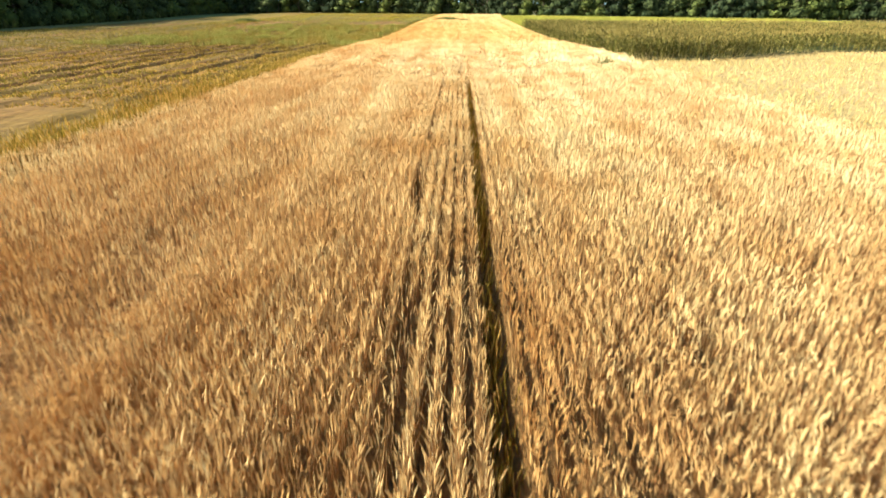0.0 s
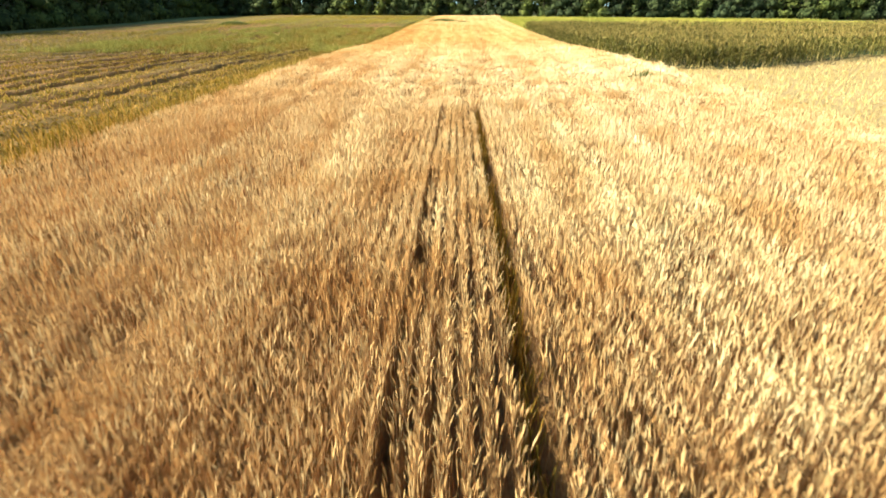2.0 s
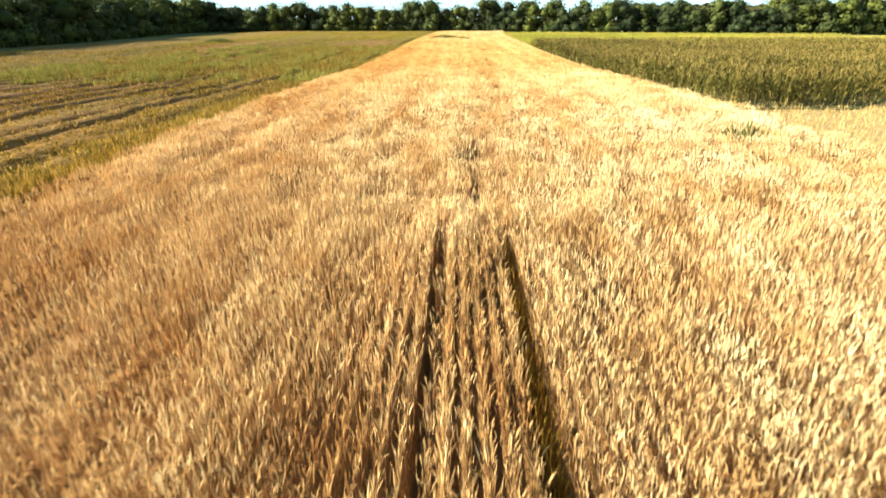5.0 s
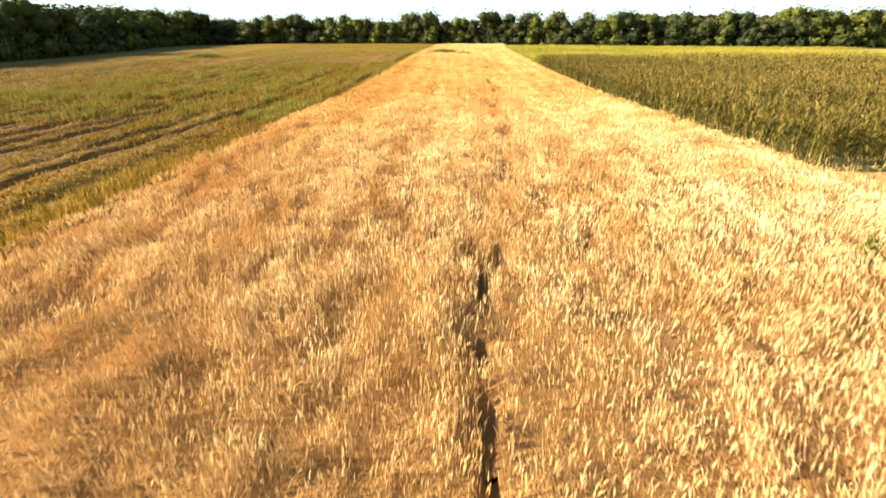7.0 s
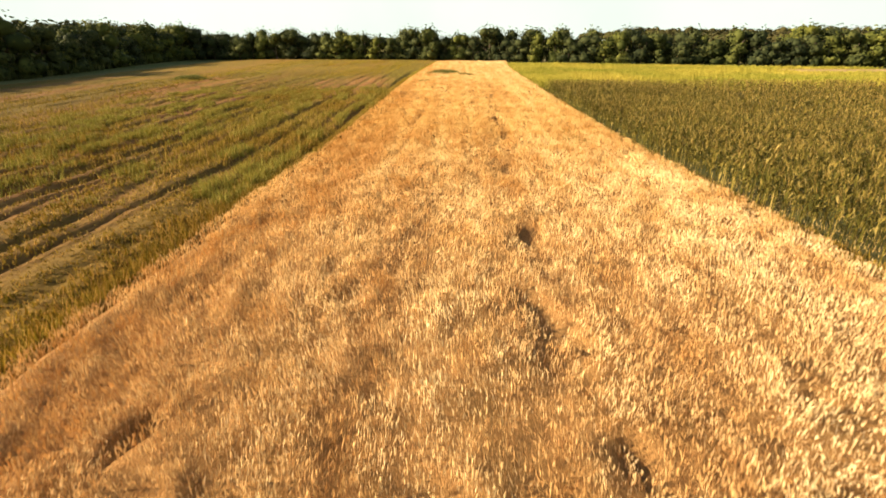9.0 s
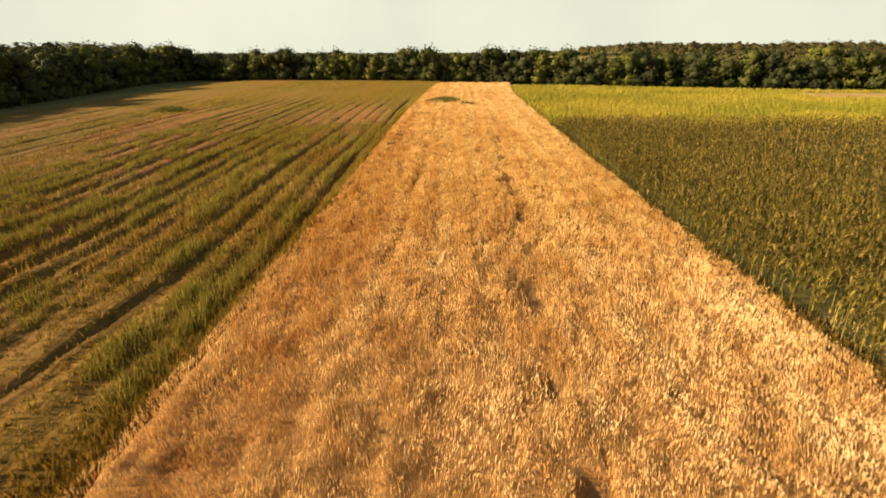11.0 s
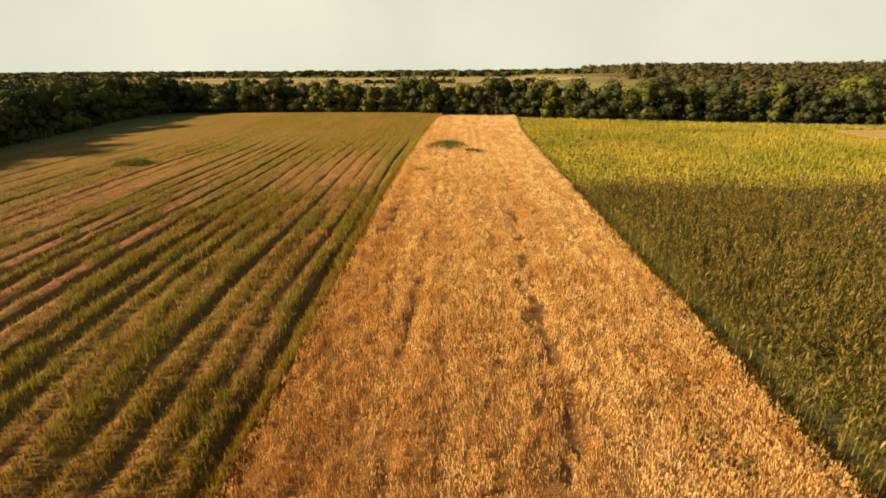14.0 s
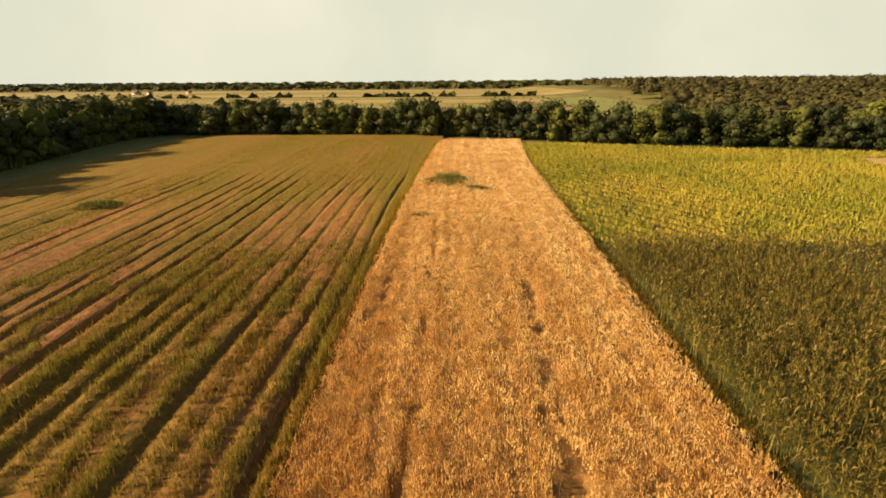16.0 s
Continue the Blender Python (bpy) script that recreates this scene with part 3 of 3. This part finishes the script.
# ---- corn ----
def corn():
    parts, tassels = [], []
    for x0, x1, y0, y1, density, leaves in ((14.9, 34, 48, 126, 6.5, 7), (34, 118, 48, 126, 3.0, 4)):
        n = int((x1 - x0) * (y1 - y0) * density)
        x, y = rng.uniform(x0, x1, n), rng.uniform(y0, y1, n)
        x = 14.95 + np.round((x - 14.95) / 0.75) * 0.75 + rng.normal(0, 0.07, n)
        keep = y > 47.5 + 0.8 * np.clip(x - 22, 0, 20)
        x, y = x[keep], y[keep]
        n = len(x)
        h = 1.95 + 0.22 * wave(x, y, 9, 41) + rng.normal(0, 0.12, n)
        z = land(x, y)
        pos = np.stack([x, y, z], -1)
        parts.append(blades(pos, h, 0.045, np.full(n, 0.05)))
        for k in range(leaves):
            up = h * (0.25 + 0.68 * (k + rng.uniform(0, 0.8, n)) / leaves)
            yaw = rng.uniform(0, 6.283, n)
            d = np.stack([np.cos(yaw), np.sin(yaw), 0 * yaw], -1)
            s = np.stack([-np.sin(yaw), np.cos(yaw), 0 * yaw], -1)
            ln = rng.uniform(0.35, 0.6, n)
            wd = (0.036 if leaves > 5 else 0.06) * rng.uniform(0.8, 1.3, n)
            root = pos + np.stack([0 * up, 0 * up, up], -1)
            midp = root + d * (ln * 0.4)[:, None] + np.stack([0 * up, 0 * up, ln * 0.6], -1)
            tipp = root + d * (ln * 0.85)[:, None] + np.stack([0 * up, 0 * up, ln * rng.uniform(0.1, 0.9, n)], -1)
            vv = np.stack([root, midp - s * wd[:, None], midp + s * wd[:, None], tipp], 1).reshape(-1, 3)
            ff = (np.array([[0, 1, 2], [2, 1, 3]])[None] + (np.arange(n) * 4)[:, None, None]).reshape(-1, 3)
            parts.append((vv, ff))
        tas = rng.random(n) < 0.85
        tp = pos[tas] + np.stack([0 * h[tas], 0 * h[tas], h[tas] * 0.95], -1)
        for _ in range(2):
            tassels.append(blades(tp, rng.uniform(0.25, 0.42, len(tp)), 0.026 if leaves > 5 else 0.055, np.full(len(tp), 0.1)))
    mesh_object("corn_tassels", *joined(tassels), M_TASSEL, label="drying golden-brown tassels on top of the corn", category="corn", kind="stuff")
    v, f = joined(parts)
    return mesh_object("corn", v, f, M_CORN, label="tall green corn with drying brown tassels", category="corn", kind="stuff")


corn()


def edge_y(x):
    """The far end of the fields, where the line of trees stands."""
    return np.interp(x, (-95, -60, 0, 30, 70, 100, 150), (236, 236, 228, 215, 203, 197, 190))


def low_crop():
    n = 38000
    x, y = rng.uniform(14.8, 118, n), rng.uniform(126.5, 212, n)
    u = x * 0.85 + y * 0.53
    shift = np.round(u / 2.2) * 2.2 - u
    x, y = x + shift * 0.85 * 0.88, y + shift * 0.53 * 0.88
    keep = (x > 14.8) & ~((x > 86) & (y > 172) & (y < 186)) & (y < edge_y(x) - 3) & (y > 126)
    x, y = x[keep], y[keep]
    pos = np.stack([x, y, land(x, y)], -1)
    h = rng.uniform(0.5, 0.95, len(x))
    parts = [blades(pos + rng.normal(0, 0.14, pos.shape) * (1, 1, 0), h * rng.uniform(0.7, 1.1, len(x)), 0.22, np.full(len(x), 0.2)) for _ in range(4)]
    v, f = joined(parts)
    return mesh_object("field_crop", v, f, M_CROP, label="low yellow-green crop in slanting rows behind corn", category="crop", kind="stuff")


low_crop()


# ---- grass on the mown field and along the seams ----
def grass():
    n = 175000
    x = WHEAT_L - 0.2 - 72 * rng.random(n) ** 1.7
    y = 20 + 205 * rng.random(n) ** 1.15
    ridge = np.clip(1.0 - groove(x, y) * 5.0, 0.0, 1.0) * (0.35 + 0.65 * (wave(track_line(x, y), y * 0.08, 2.2, 52) > -0.2))
    lush = np.clip(0.12 + 0.4 * (1 - smooth(100, 140, y)) * (0.5 + 0.5 * smooth(50, 62, y)) + 0.3 * wave(x, y * 0.4, 16, 51) + 0.8 * smooth(-38, -26, x + 6 * wave(x, y, 18, 53)) * smooth(60, 78, y) * (1 - smooth(112, 136, y)), 0.05, 1)
    keep = rng.random(n) < ridge * lush * 1.3 * (1 - 0.9 * rut(x, y, 0.45))
    x, y, lush = x[keep], y[keep], lush[keep]
    pos = np.stack([x, y, mown_height(x, y) - 0.03], -1)
    h = rng.uniform(0.14, 0.45, len(x)) * (0.55 + 0.9 * lush) * (0.55 + 0.45 * smooth(52, 72, y))
    parts = [blades(pos + rng.normal(0, 0.11, pos.shape) * (1, 1, 0), h * rng.uniform(0.6, 1.2, len(x)), 0.06, np.full(len(x), 0.12)) for _ in range(3)]
    # short dry grass, close and uneven, on the nearer field
    m = 52000
    x, y = WHEAT_L - 0.4 - 34 * rng.random(m) ** 1.3, 22 + 62 * rng.random(m)
    keep = rng.random(m) < (1 - 0.85 * rut(x, y, 0.4)) * np.clip(0.7 + 0.4 * wave(x, y * 0.4, 1.8, 56), 0.1, 1)
    x, y = x[keep], y[keep]
    pos = np.stack([x, y, mown_height(x, y) - 0.03], -1)
    short = rng.uniform(0.10, 0.26, len(x)) * (0.75 + 0.4 * wave(x, y * 0.5, 1.2, 57))
    for _ in range(2):
        parts.append(blades(pos + rng.normal(0, 0.1, pos.shape) * (1, 1, 0), short * rng.uniform(0.7, 1.2, len(x)), 0.075, np.full(len(x), 0.09)))
    # green tufts on the ridges between the furrows
    n = 60000
    x, y = WHEAT_L - 0.6 - 33 * rng.random(n) ** 1.1, rng.uniform(58, 140, n)
    on = np.clip(1.0 - groove(x, y) * 6.0, 0.0, 1.0) * smooth(-0.1, 0.35, wave(track_line(x, y), y * 0.3, 1.5, 54)) * smooth(-0.3, 0.3, wave(x, y * 0.4, 14, 55) + 0.5 * smooth(-40, -22, x)) * (1 - smooth(112, 136, y))
    keep = rng.random(n) < on
    x, y = x[keep], y[keep]
    pos = np.stack([x, y, mown_height(x, y) - 0.04], -1)
    tufts = joined([blades(pos + rng.normal(0, 0.13, pos.shape) * (1, 1, 0), rng.uniform(0.2, 0.5, len(x)) * (1 + 0.5 * (1 - smooth(104, 122, y))), 0.05, np.full(len(x), 0.16)) for _ in range(4)])
    mesh_object("green_tufts", *tufts, M_TUFT, label="bright green grass tufts on the ridges of the mown field", category="grass", kind="stuff")
    # rank grass along the wheat's edge
    m = 15000
    y = 10 + 202 * rng.random(m) ** 1.5
    x = wheat_left(y) - 0.25 - np.abs(rng.normal(0, 0.8, m)) * (1 - 0.6 * smooth(95, 140, y))
    pos = np.stack([x, y, mown_height(x, y) - 0.05], -1)
    for _ in range(3):
        parts.append(blades(pos + rng.normal(0, 0.12, pos.shape) * (1, 1, 0), rng.uniform(0.15, 0.5, m), 0.05, np.full(m, 0.14)))
    # dry grass on the stubble
    m = 26000
    y = rng.uniform(4, 66, m)
    x = WHEAT_R + 0.2 + 45 * rng.random(m) ** 1.5
    pos = np.stack([x, y, land(x, y)], -1)[(x < 24) | (y > x)]
    dry = joined([blades(pos + rng.normal(0, 0.12, pos.shape) * (1, 1, 0), rng.uniform(0.15, 0.4, len(pos)), 0.05, np.full(len(pos), 0.1)) for _ in range(2)])
    mesh_object("stubble", *dry, M_DRY, label="dry straw stubble beside the wheat", category="stubble", kind="stuff")
    # green verge in the furrow between wheat and corn
    m = 14000
    y = 48 + 162 * rng.random(m) ** 1.6
    x = wheat_right(y) + 0.6 + rng.normal(0, 0.28, m)
    pos = np.stack([x, y, land(x, y)], -1)
    for _ in range(3):
        parts.append(blades(pos + rng.normal(0, 0.1, pos.shape) * (1, 1, 0), rng.uniform(0.15, 0.55, m), 0.06, np.full(m, 0.12)))
    v, f = joined(parts)
    return mesh_object("field_grass", v, f, M_GRASS, label="sparse green and straw-coloured grass in stripes", category="grass", kind="stuff")


grass()


def track_weeds():
    """Low green weeds on the floor of the wheel track through the wheat."""
    n = 5000
    x, y = 1.47 + rng.normal(0, 0.075, n), rng.uniform(1, 28.5, n)
    keep = rng.random(n) < 0.55 + 0.5 * wave(x * 0, y, 2.2, 81)
    x, y = x[keep], y[keep]
    pos = np.stack([x, y, land(x, y) + 0.15], -1)
    v, f = blades(pos, rng.uniform(0.2, 0.55, len(x)), 0.035, np.full(len(x), 0.1))
    return mesh_object("track_weeds", v, f, M_GRASS, label="low green weeds growing in the wheel track", category="weeds", kind="stuff")


track_weeds()


def weeds(cx, cy, rx, ry, count, height, label, base=0.3):
    a, r = rng.uniform(0, 6.283, count), np.sqrt(rng.random(count))
    r = r * (1 + 0.25 * np.sin(3 * a + cx) + 0.15 * np.sin(7 * a))
    x, y = cx + rx * r * np.cos(a), cy + ry * r * np.sin(a)
    pos = np.stack([x, y, land(x, y) + base], -1)
    h = height * rng.uniform(0.6, 1.2, count) * (1.1 - 0.5 * r)
    parts = [blades(pos + rng.normal(0, 0.2, pos.shape) * (1, 1, 0), h * rng.uniform(0.7, 1.1, count), 0.22, np.full(count, 0.3)) for _ in range(3)]
    v, f = joined(parts)
    return mesh_object("weed_patch", v, f, M_WEED, label=label, category="weeds", kind="stuff")


weeds(-2.9, 161.5, 3.9, 6.0, 1500, 1.1, "dark green weed patch standing in the wheat")
weeds(2.0, 154.5, 2.4, 1.3, 420, 0.9, "small green weed patch standing in the wheat")
weeds(11.0, 37.6, 0.7, 0.6, 60, 0.75, "tuft of green weeds in the wheat")
for cx, cy, r in ((9.8, 78.9, 0.8), (10.1, 77.4, 0.6), (9.9, 82.4, 0.7)):
    weeds(cx, cy, r, r * 1.6, 9, 0.42, "thin green weeds among the wheat", 0.45)
weeds(-5.9, 138.0, 1.5, 0.9, 120, 0.8, "small olive weed patch in the wheat")
weeds(-54.5, 143.5, 3.4, 2.4, 800, 1.3, "low dark weed clump in the mown field", 0.1)


# ---- trees ----
def crown_mesh(height, spread, seed, leaves=850, size=0.35):
    """Leaf clumps over several lobes, with gaps between the lobes."""
    r = np.random.default_rng(seed)
    vs, fs, o = [], [], 0
    lobes = [(np.array([0, 0, height * 0.72]), spread * 0.62, height * 0.27)]
    for k in range(10):
        a, q = r.uniform(0, 6.283), r.uniform(0.25, 0.62) * spread
        lobes.append((np.array([q * np.cos(a), q * np.sin(a), height * (r.uniform(0.12, 0.24) if k < 4 else r.uniform(0.3, 0.78))]), spread * r.uniform(0.36, 0.56), height * r.uniform(0.14, 0.24)))
    per = leaves // len(lobes)
    for c, rad, tall in lobes:
        d = r.normal(size=(per, 3))
        d /= np.linalg.norm(d, axis=1)[:, None]
        p = c + d * np.array([rad, rad, tall]) * r.uniform(0.66, 1.16, per)[:, None]
        p[:, 2] = np.maximum(p[:, 2], 0.35)
        nrm = d + r.normal(0, 0.3, (per, 3))
        nrm /= np.linalg.norm(nrm, axis=1)[:, None]
        t = np.cross(nrm, r.normal(size=(per, 3)))
        t /= np.linalg.norm(t, axis=1)[:, None]
        b = np.cross(nrm, t)
        s = (size * r.uniform(0.6, 1.3, per))[:, None]
        quad = np.stack([p - t * s, p - b * s * 0.6 + nrm * s * 0.2, p + t * s, p + b * s * 0.6 + nrm * s * 0.15], 1).reshape(-1, 3)
        i = o + np.arange(per)[:, None] * 4
        vs.append(quad), fs.append(np.concatenate([i + [0, 1, 2], i + [0, 2, 3]]))
        o += per * 4
        bm = bmesh.new()
        bmesh.ops.create_icosphere(bm, subdivisions=1, radius=1)
        core = np.array([w.co for w in bm.verts]) * np.array([rad, rad, tall]) * 0.7 * r.uniform(0.8, 1.1, (len(bm.verts), 1)) + c
        core[:, 2] = np.maximum(core[:, 2], 0.3)
        fs.append(np.array([[w.index for w in q.verts] for q in bm.faces]) + o)
        vs.append(core)
        o += len(core)
        bm.free()
    return np.concatenate(vs), np.concatenate(fs)


def limb(bm, a, b, ra, rb, sides=7):
    a, b = Vector(a), Vector(b)
    d = (b - a).normalized()
    s = d.orthogonal().normalized()
    t = d.cross(s)
    rings = []
    for c, rad in ((a, ra), (a.lerp(b, 0.5) + s * ra * 0.25, (ra + rb) / 2), (b, rb)):
        rings.append([bm.verts.new(c + (s * math.cos(6.283 * k / sides) + t * math.sin(6.283 * k / sides)) * rad) for k in range(sides)])
    for lo, hi in zip(rings, rings[1:]):
        for k in range(sides):
            bm.faces.new((lo[k], lo[(k + 1) % sides], hi[(k + 1) % sides], hi[k]))
    bm.faces.new(rings[-1])


def tree(height, spread, seed):
    r = random.Random(seed)
    root = tagged(new("tree"), "", "tree")
    bm = bmesh.new()
    limb(bm, (0, 0, -0.3), (0.1, 0, height * 0.62), height * 0.028, height * 0.012)
    for k in range(5):
        a = k * 1.3 + r.random()
        z = height * (0.22 + 0.08 * k)
        limb(bm, (0, 0, z), (math.cos(a) * spread * 0.55, math.sin(a) * spread * 0.55, z + height * 0.2), height * 0.012, height * 0.004, 5)
    me = bpy.data.meshes.new("trunk")
    bm.to_mesh(me)
    bm.free()
    me.materials.append(M_BARK)
    new("trunk", me).parent = root
    v, f = crown_mesh(height, spread, seed)
    mesh_object("crown", v, f, M_CROWN, root)
    return root


KINDS = [tree(h, s, 100 + k) for k, (h, s) in enumerate(((9.0, 4.2), (10.2, 4.6), (8.2, 4.4), (9.6, 3.7), (7.4, 4.0)))]
placed = 0


def plant(x, y, scale, label, group):
    """A tree on the ground; the first ones planted are the built trees themselves."""
    global placed
    k = rng.integers(len(KINDS))
    m = Matrix.Translation((x, y, float(land(x, y)) - 0.05)) @ Matrix.Rotation(rng.uniform(0, 6.283), 4, "Z")
    sc = scale * rng.uniform(0.8, 1.12)
    if placed < len(KINDS):
        ob = KINDS[placed]
        ob.matrix_basis = m
    else:
        ob = copy_thing(KINDS[k], m)
    ob.scale = (sc * rng.uniform(0.9, 1.15), sc * rng.uniform(0.9, 1.15), sc)
    placed += 1
    return tagged(ob, label, "tree", group)


for row in range(2):
    x = -104.0 + 2.5 * row
    while x < 150:
        sc = 1.2 if x < 20 else 1.24
        plant(x, edge_y(x) + 4 + 6 * row + rng.uniform(-1.5, 1.5), sc, "leafy green deciduous tree in the field's far edge", "trees along the far edge")
        x += rng.uniform(4.2, 6.2)
def wood_edge(y):
    """The wood's edge draws back from the field towards the far corner."""
    return np.interp(y, (20, 150, 185, 215, 240), (-97, -97, -101, -105, -104))


for row in range(3):
    y = 20.0 + 2 * row
    while y < 246:
        plant(float(wood_edge(y)) - 5.5 * row + rng.uniform(-1.2, 1.2), y, 1.26, "dark shaded tree at the edge of the wood", "trees at the wood's edge")
        y += rng.uniform(4.2, 5.6)


for x, y in ((-90, 247), (-94, 250), (-97, 246), (-90, 253), (-86, 248)):
    plant(x, y, 1.15, "dark shaded tree at the corner of the wood", "trees at the wood's edge")


def thicket():
    """Shrubs and saplings that close the wood's edge down to the ground."""
    parts = []
    n = 2600
    y = rng.uniform(20, 248, n)
    x = wood_edge(y) + 2.2 - np.abs(rng.normal(0, 2.2, n))
    h = rng.uniform(1.2, 4.2, n)
    pos = np.stack([x, y, land(x, y)], -1)
    for _ in range(6):
        parts.append(blades(pos + rng.normal(0, 0.7, pos.shape) * (1, 1, 0), h * rng.uniform(0.4, 1.1, n), 0.9, np.full(n, 0.6)))
    return mesh_object("undergrowth", *joined(parts), M_LEAF, label="dense dark undergrowth along the wood's edge", category="undergrowth", kind="stuff")


thicket()


def woods(name, spots, label, size, leaves=46, mat=M_LEAF):
    parts = []
    for x, y, h, s in spots:
        z = float(land(x, y))
        d = rng.normal(size=(leaves, 3))
        d /= np.linalg.norm(d, axis=1)[:, None]
        d[:, 2] = np.abs(d[:, 2]) * 1.0 - 0.15
        p = np.array([x, y, z + h * 0.6]) + d * np.array([s, s, h * 0.42]) * rng.uniform(0.75, 1.1, leaves)[:, None]
        nrm = d * 0.7 + np.array([0, 0, 0.6]) + rng.normal(0, 0.18, d.shape)
        nrm /= np.linalg.norm(nrm, axis=1)[:, None]
        t = np.cross(nrm, rng.normal(size=d.shape))
        t /= np.linalg.norm(t, axis=1)[:, None]
        b = np.cross(nrm, t)
        k = (size * rng.uniform(0.6, 1.3, leaves))[:, None]
        quad = np.stack([p - t * k, p - b * k * 0.7, p + t * k, p + b * k * 0.7], 1).reshape(-1, 3)
        # the dark leafy mass inside
        a = np.arange(6) * 1.047 + rng.uniform(0, 1)
        ring = np.stack([np.cos(a), np.sin(a), 0 * a], -1)
        dome = np.concatenate([ring * (s * 0.8) + (x, y, z + h * 0.45), ring * (s * 0.55) + (x, y, z + h * 0.8), [(x, y, z + h * 0.93)]])
        k6 = np.arange(6)
        nx = (k6 + 1) % 6
        parts.append((dome, np.concatenate([np.stack([k6, nx, nx + 6], -1), np.stack([k6, nx + 6, k6 + 6], -1), np.stack([k6 + 6, nx + 6, 0 * k6 + 12], -1)])))
        i = np.arange(leaves)[:, None] * 4
        parts.append((quad, np.concatenate([i + [0, 1, 2], i + [0, 2, 3]])))
    v, f = joined(parts)
    return mesh_object(name, v, f, mat, label=label, category="woods", kind="stuff")


def scatter(n, x0, x1, y0, y1, ok, h, wide=1.0):
    x, y = rng.uniform(x0, x1, n), rng.uniform(y0, y1, n)
    return [(a, b, h * rng.uniform(0.8, 1.2), wide * rng.uniform(3.0, 5.0)) for a, b in zip(x, y) if ok(a, b)]


woods("wood", scatter(420, -148, -108, 0, 250, lambda x, y: x < wood_edge(y) - 13, 11.5) + scatter(110, -114, -97, 20, 250, lambda x, y: x < wood_edge(y) - 2, 6.5), "dense dark wood seen over its treetops", 0.95, 100)
woods("hill_wood", scatter(1100, 60, 330, 225, 420, lambda x, y: y > edge_y(x) + 18 and x > 92 + 0.1 * (y - 215), 9.0, 0.95)
      + scatter(1500, 100, 700, 400, 760, lambda x, y: x > 95 + 0.11 * (y - 215) and x < 0.9 * y, 10.5), "wooded hill of dense olive-brown treetops", 1.25, 32, M_HILL)
far_spots = []
for y, h, x0, x1, n in ((1100, 9, -1000, 260, 300), (1450, 11, -1300, 500, 300), (1900, 13, -2000, 1200, 330), (2800, 17, -2800, 2600, 330)):
    for _ in range(n):
        far_spots.append((rng.uniform(x0, x1), y + rng.normal(0, y * 0.03), h * rng.uniform(0.6, 1.2), y * 0.009))
for y, x0, x1, n in ((422, -420, -60, 9), (585, -800, 90, 60)):
    for _ in range(n):
        far_spots.append((rng.uniform(x0, x1), y + rng.normal(0, 1.5), rng.uniform(0.5, 1.6), 3.0))
woods("distant_woods", far_spots, "thin bands of distant trees on the plain", 5.4, 15)

# ---- fields beyond the trees ----
for k, (x0, x1, y0, y1, mat, label) in enumerate((
        (-520, 66, 290, 372, M_STRAW, "pale harvested field beyond the tree line"),
        (-600, 60, 376, 420, M_GREEN, "yellow-green field strip beyond the tree line"),
        (-420, 70, 424, 520, M_STRAW, "pale harvested field beyond the tree line"),
        (-760, -424, 424, 560, M_GREEN, "yellow-green far field"),
        (-380, 90, 526, 570, M_GREEN, "yellow-green far field"),
        (-330, 130, 600, 1010, M_STRAW, "pale yellow far field"),
        (-900, -340, 600, 1000, M_STRAW, "pale yellow far field"),
        (68, 104, 292, 500, M_LUSH, "bright green field beside the wood"))):
    patch("far_field", x0, x1, y0, y1, 0.25, mat, label, (12, 12))


# ---- far farm buildings on the plain ----
def wall_material():
    m, n, l, b = material("limewash", 0.9)
    l.new(ramp(n, l, noise_tex(n, l, 0.6, 4), [(0.3, (0.62, 0.57, 0.48)), (0.7, (0.80, 0.76, 0.68))]), b.inputs["Base Color"])
    return m


def roof_material():
    m, n, l, b = material("clay_roof", 0.85)
    l.new(ramp(n, l, noise_tex(n, l, 1.2, 4), [(0.3, (0.22, 0.10, 0.06)), (0.7, (0.36, 0.17, 0.10))]), b.inputs["Base Color"])
    return m


M_LIME, M_ROOF = wall_material(), roof_material()


def farmhouse(x, y, turn, wide, deep, eaves):
    root = tagged(new("farmhouse"), "small pale farm building far off among the fields", "house", "far farm buildings")
    root.matrix_basis = Matrix.Translation((x, y, float(land(x, y)))) @ Matrix.Rotation(turn, 4, "Z")
    a, b, h, g = wide / 2, deep / 2, eaves, eaves + deep * 0.4
    v = [(-a, -b, -0.3), (a, -b, -0.3), (a, b, -0.3), (-a, b, -0.3), (-a, -b, h), (a, -b, h), (a, b, h), (-a, b, h), (-a, 0, g), (a, 0, g)]
    f = [(0, 1, 5), (0, 5, 4), (2, 3, 7), (2, 7, 6), (1, 2, 6), (1, 6, 5), (3, 0, 4), (3, 4, 7), (5, 6, 9), (7, 4, 8)]
    mesh_object("wall", v, f, M_LIME, root)
    o, t = 0.4, 0.18
    v = [(-a - o, -b - o, h - 0.32), (a + o, -b - o, h - 0.32), (a + o, 0, g), (-a - o, 0, g), (a + o, b + o, h - 0.32), (-a - o, b + o, h - 0.32)]
    v += [(p, q, r + t) for p, q, r in v]
    f = [(0, 1, 2, 3), (3, 2, 4, 5), (9, 8, 7, 6), (11, 10, 8, 9), (0, 6, 7, 1), (5, 4, 10, 11), (0, 3, 9, 6), (3, 5, 11, 9), (1, 7, 8, 2), (2, 8, 10, 4)]
    mesh_object("roof", v, f, M_ROOF, root)


farmhouse(-420, 755, 0.3, 9, 5, 2.6)
farmhouse(-408, 765, 1.2, 6, 4, 2.4)
farmhouse(-368, 790, 0.1, 6, 4, 2.4)
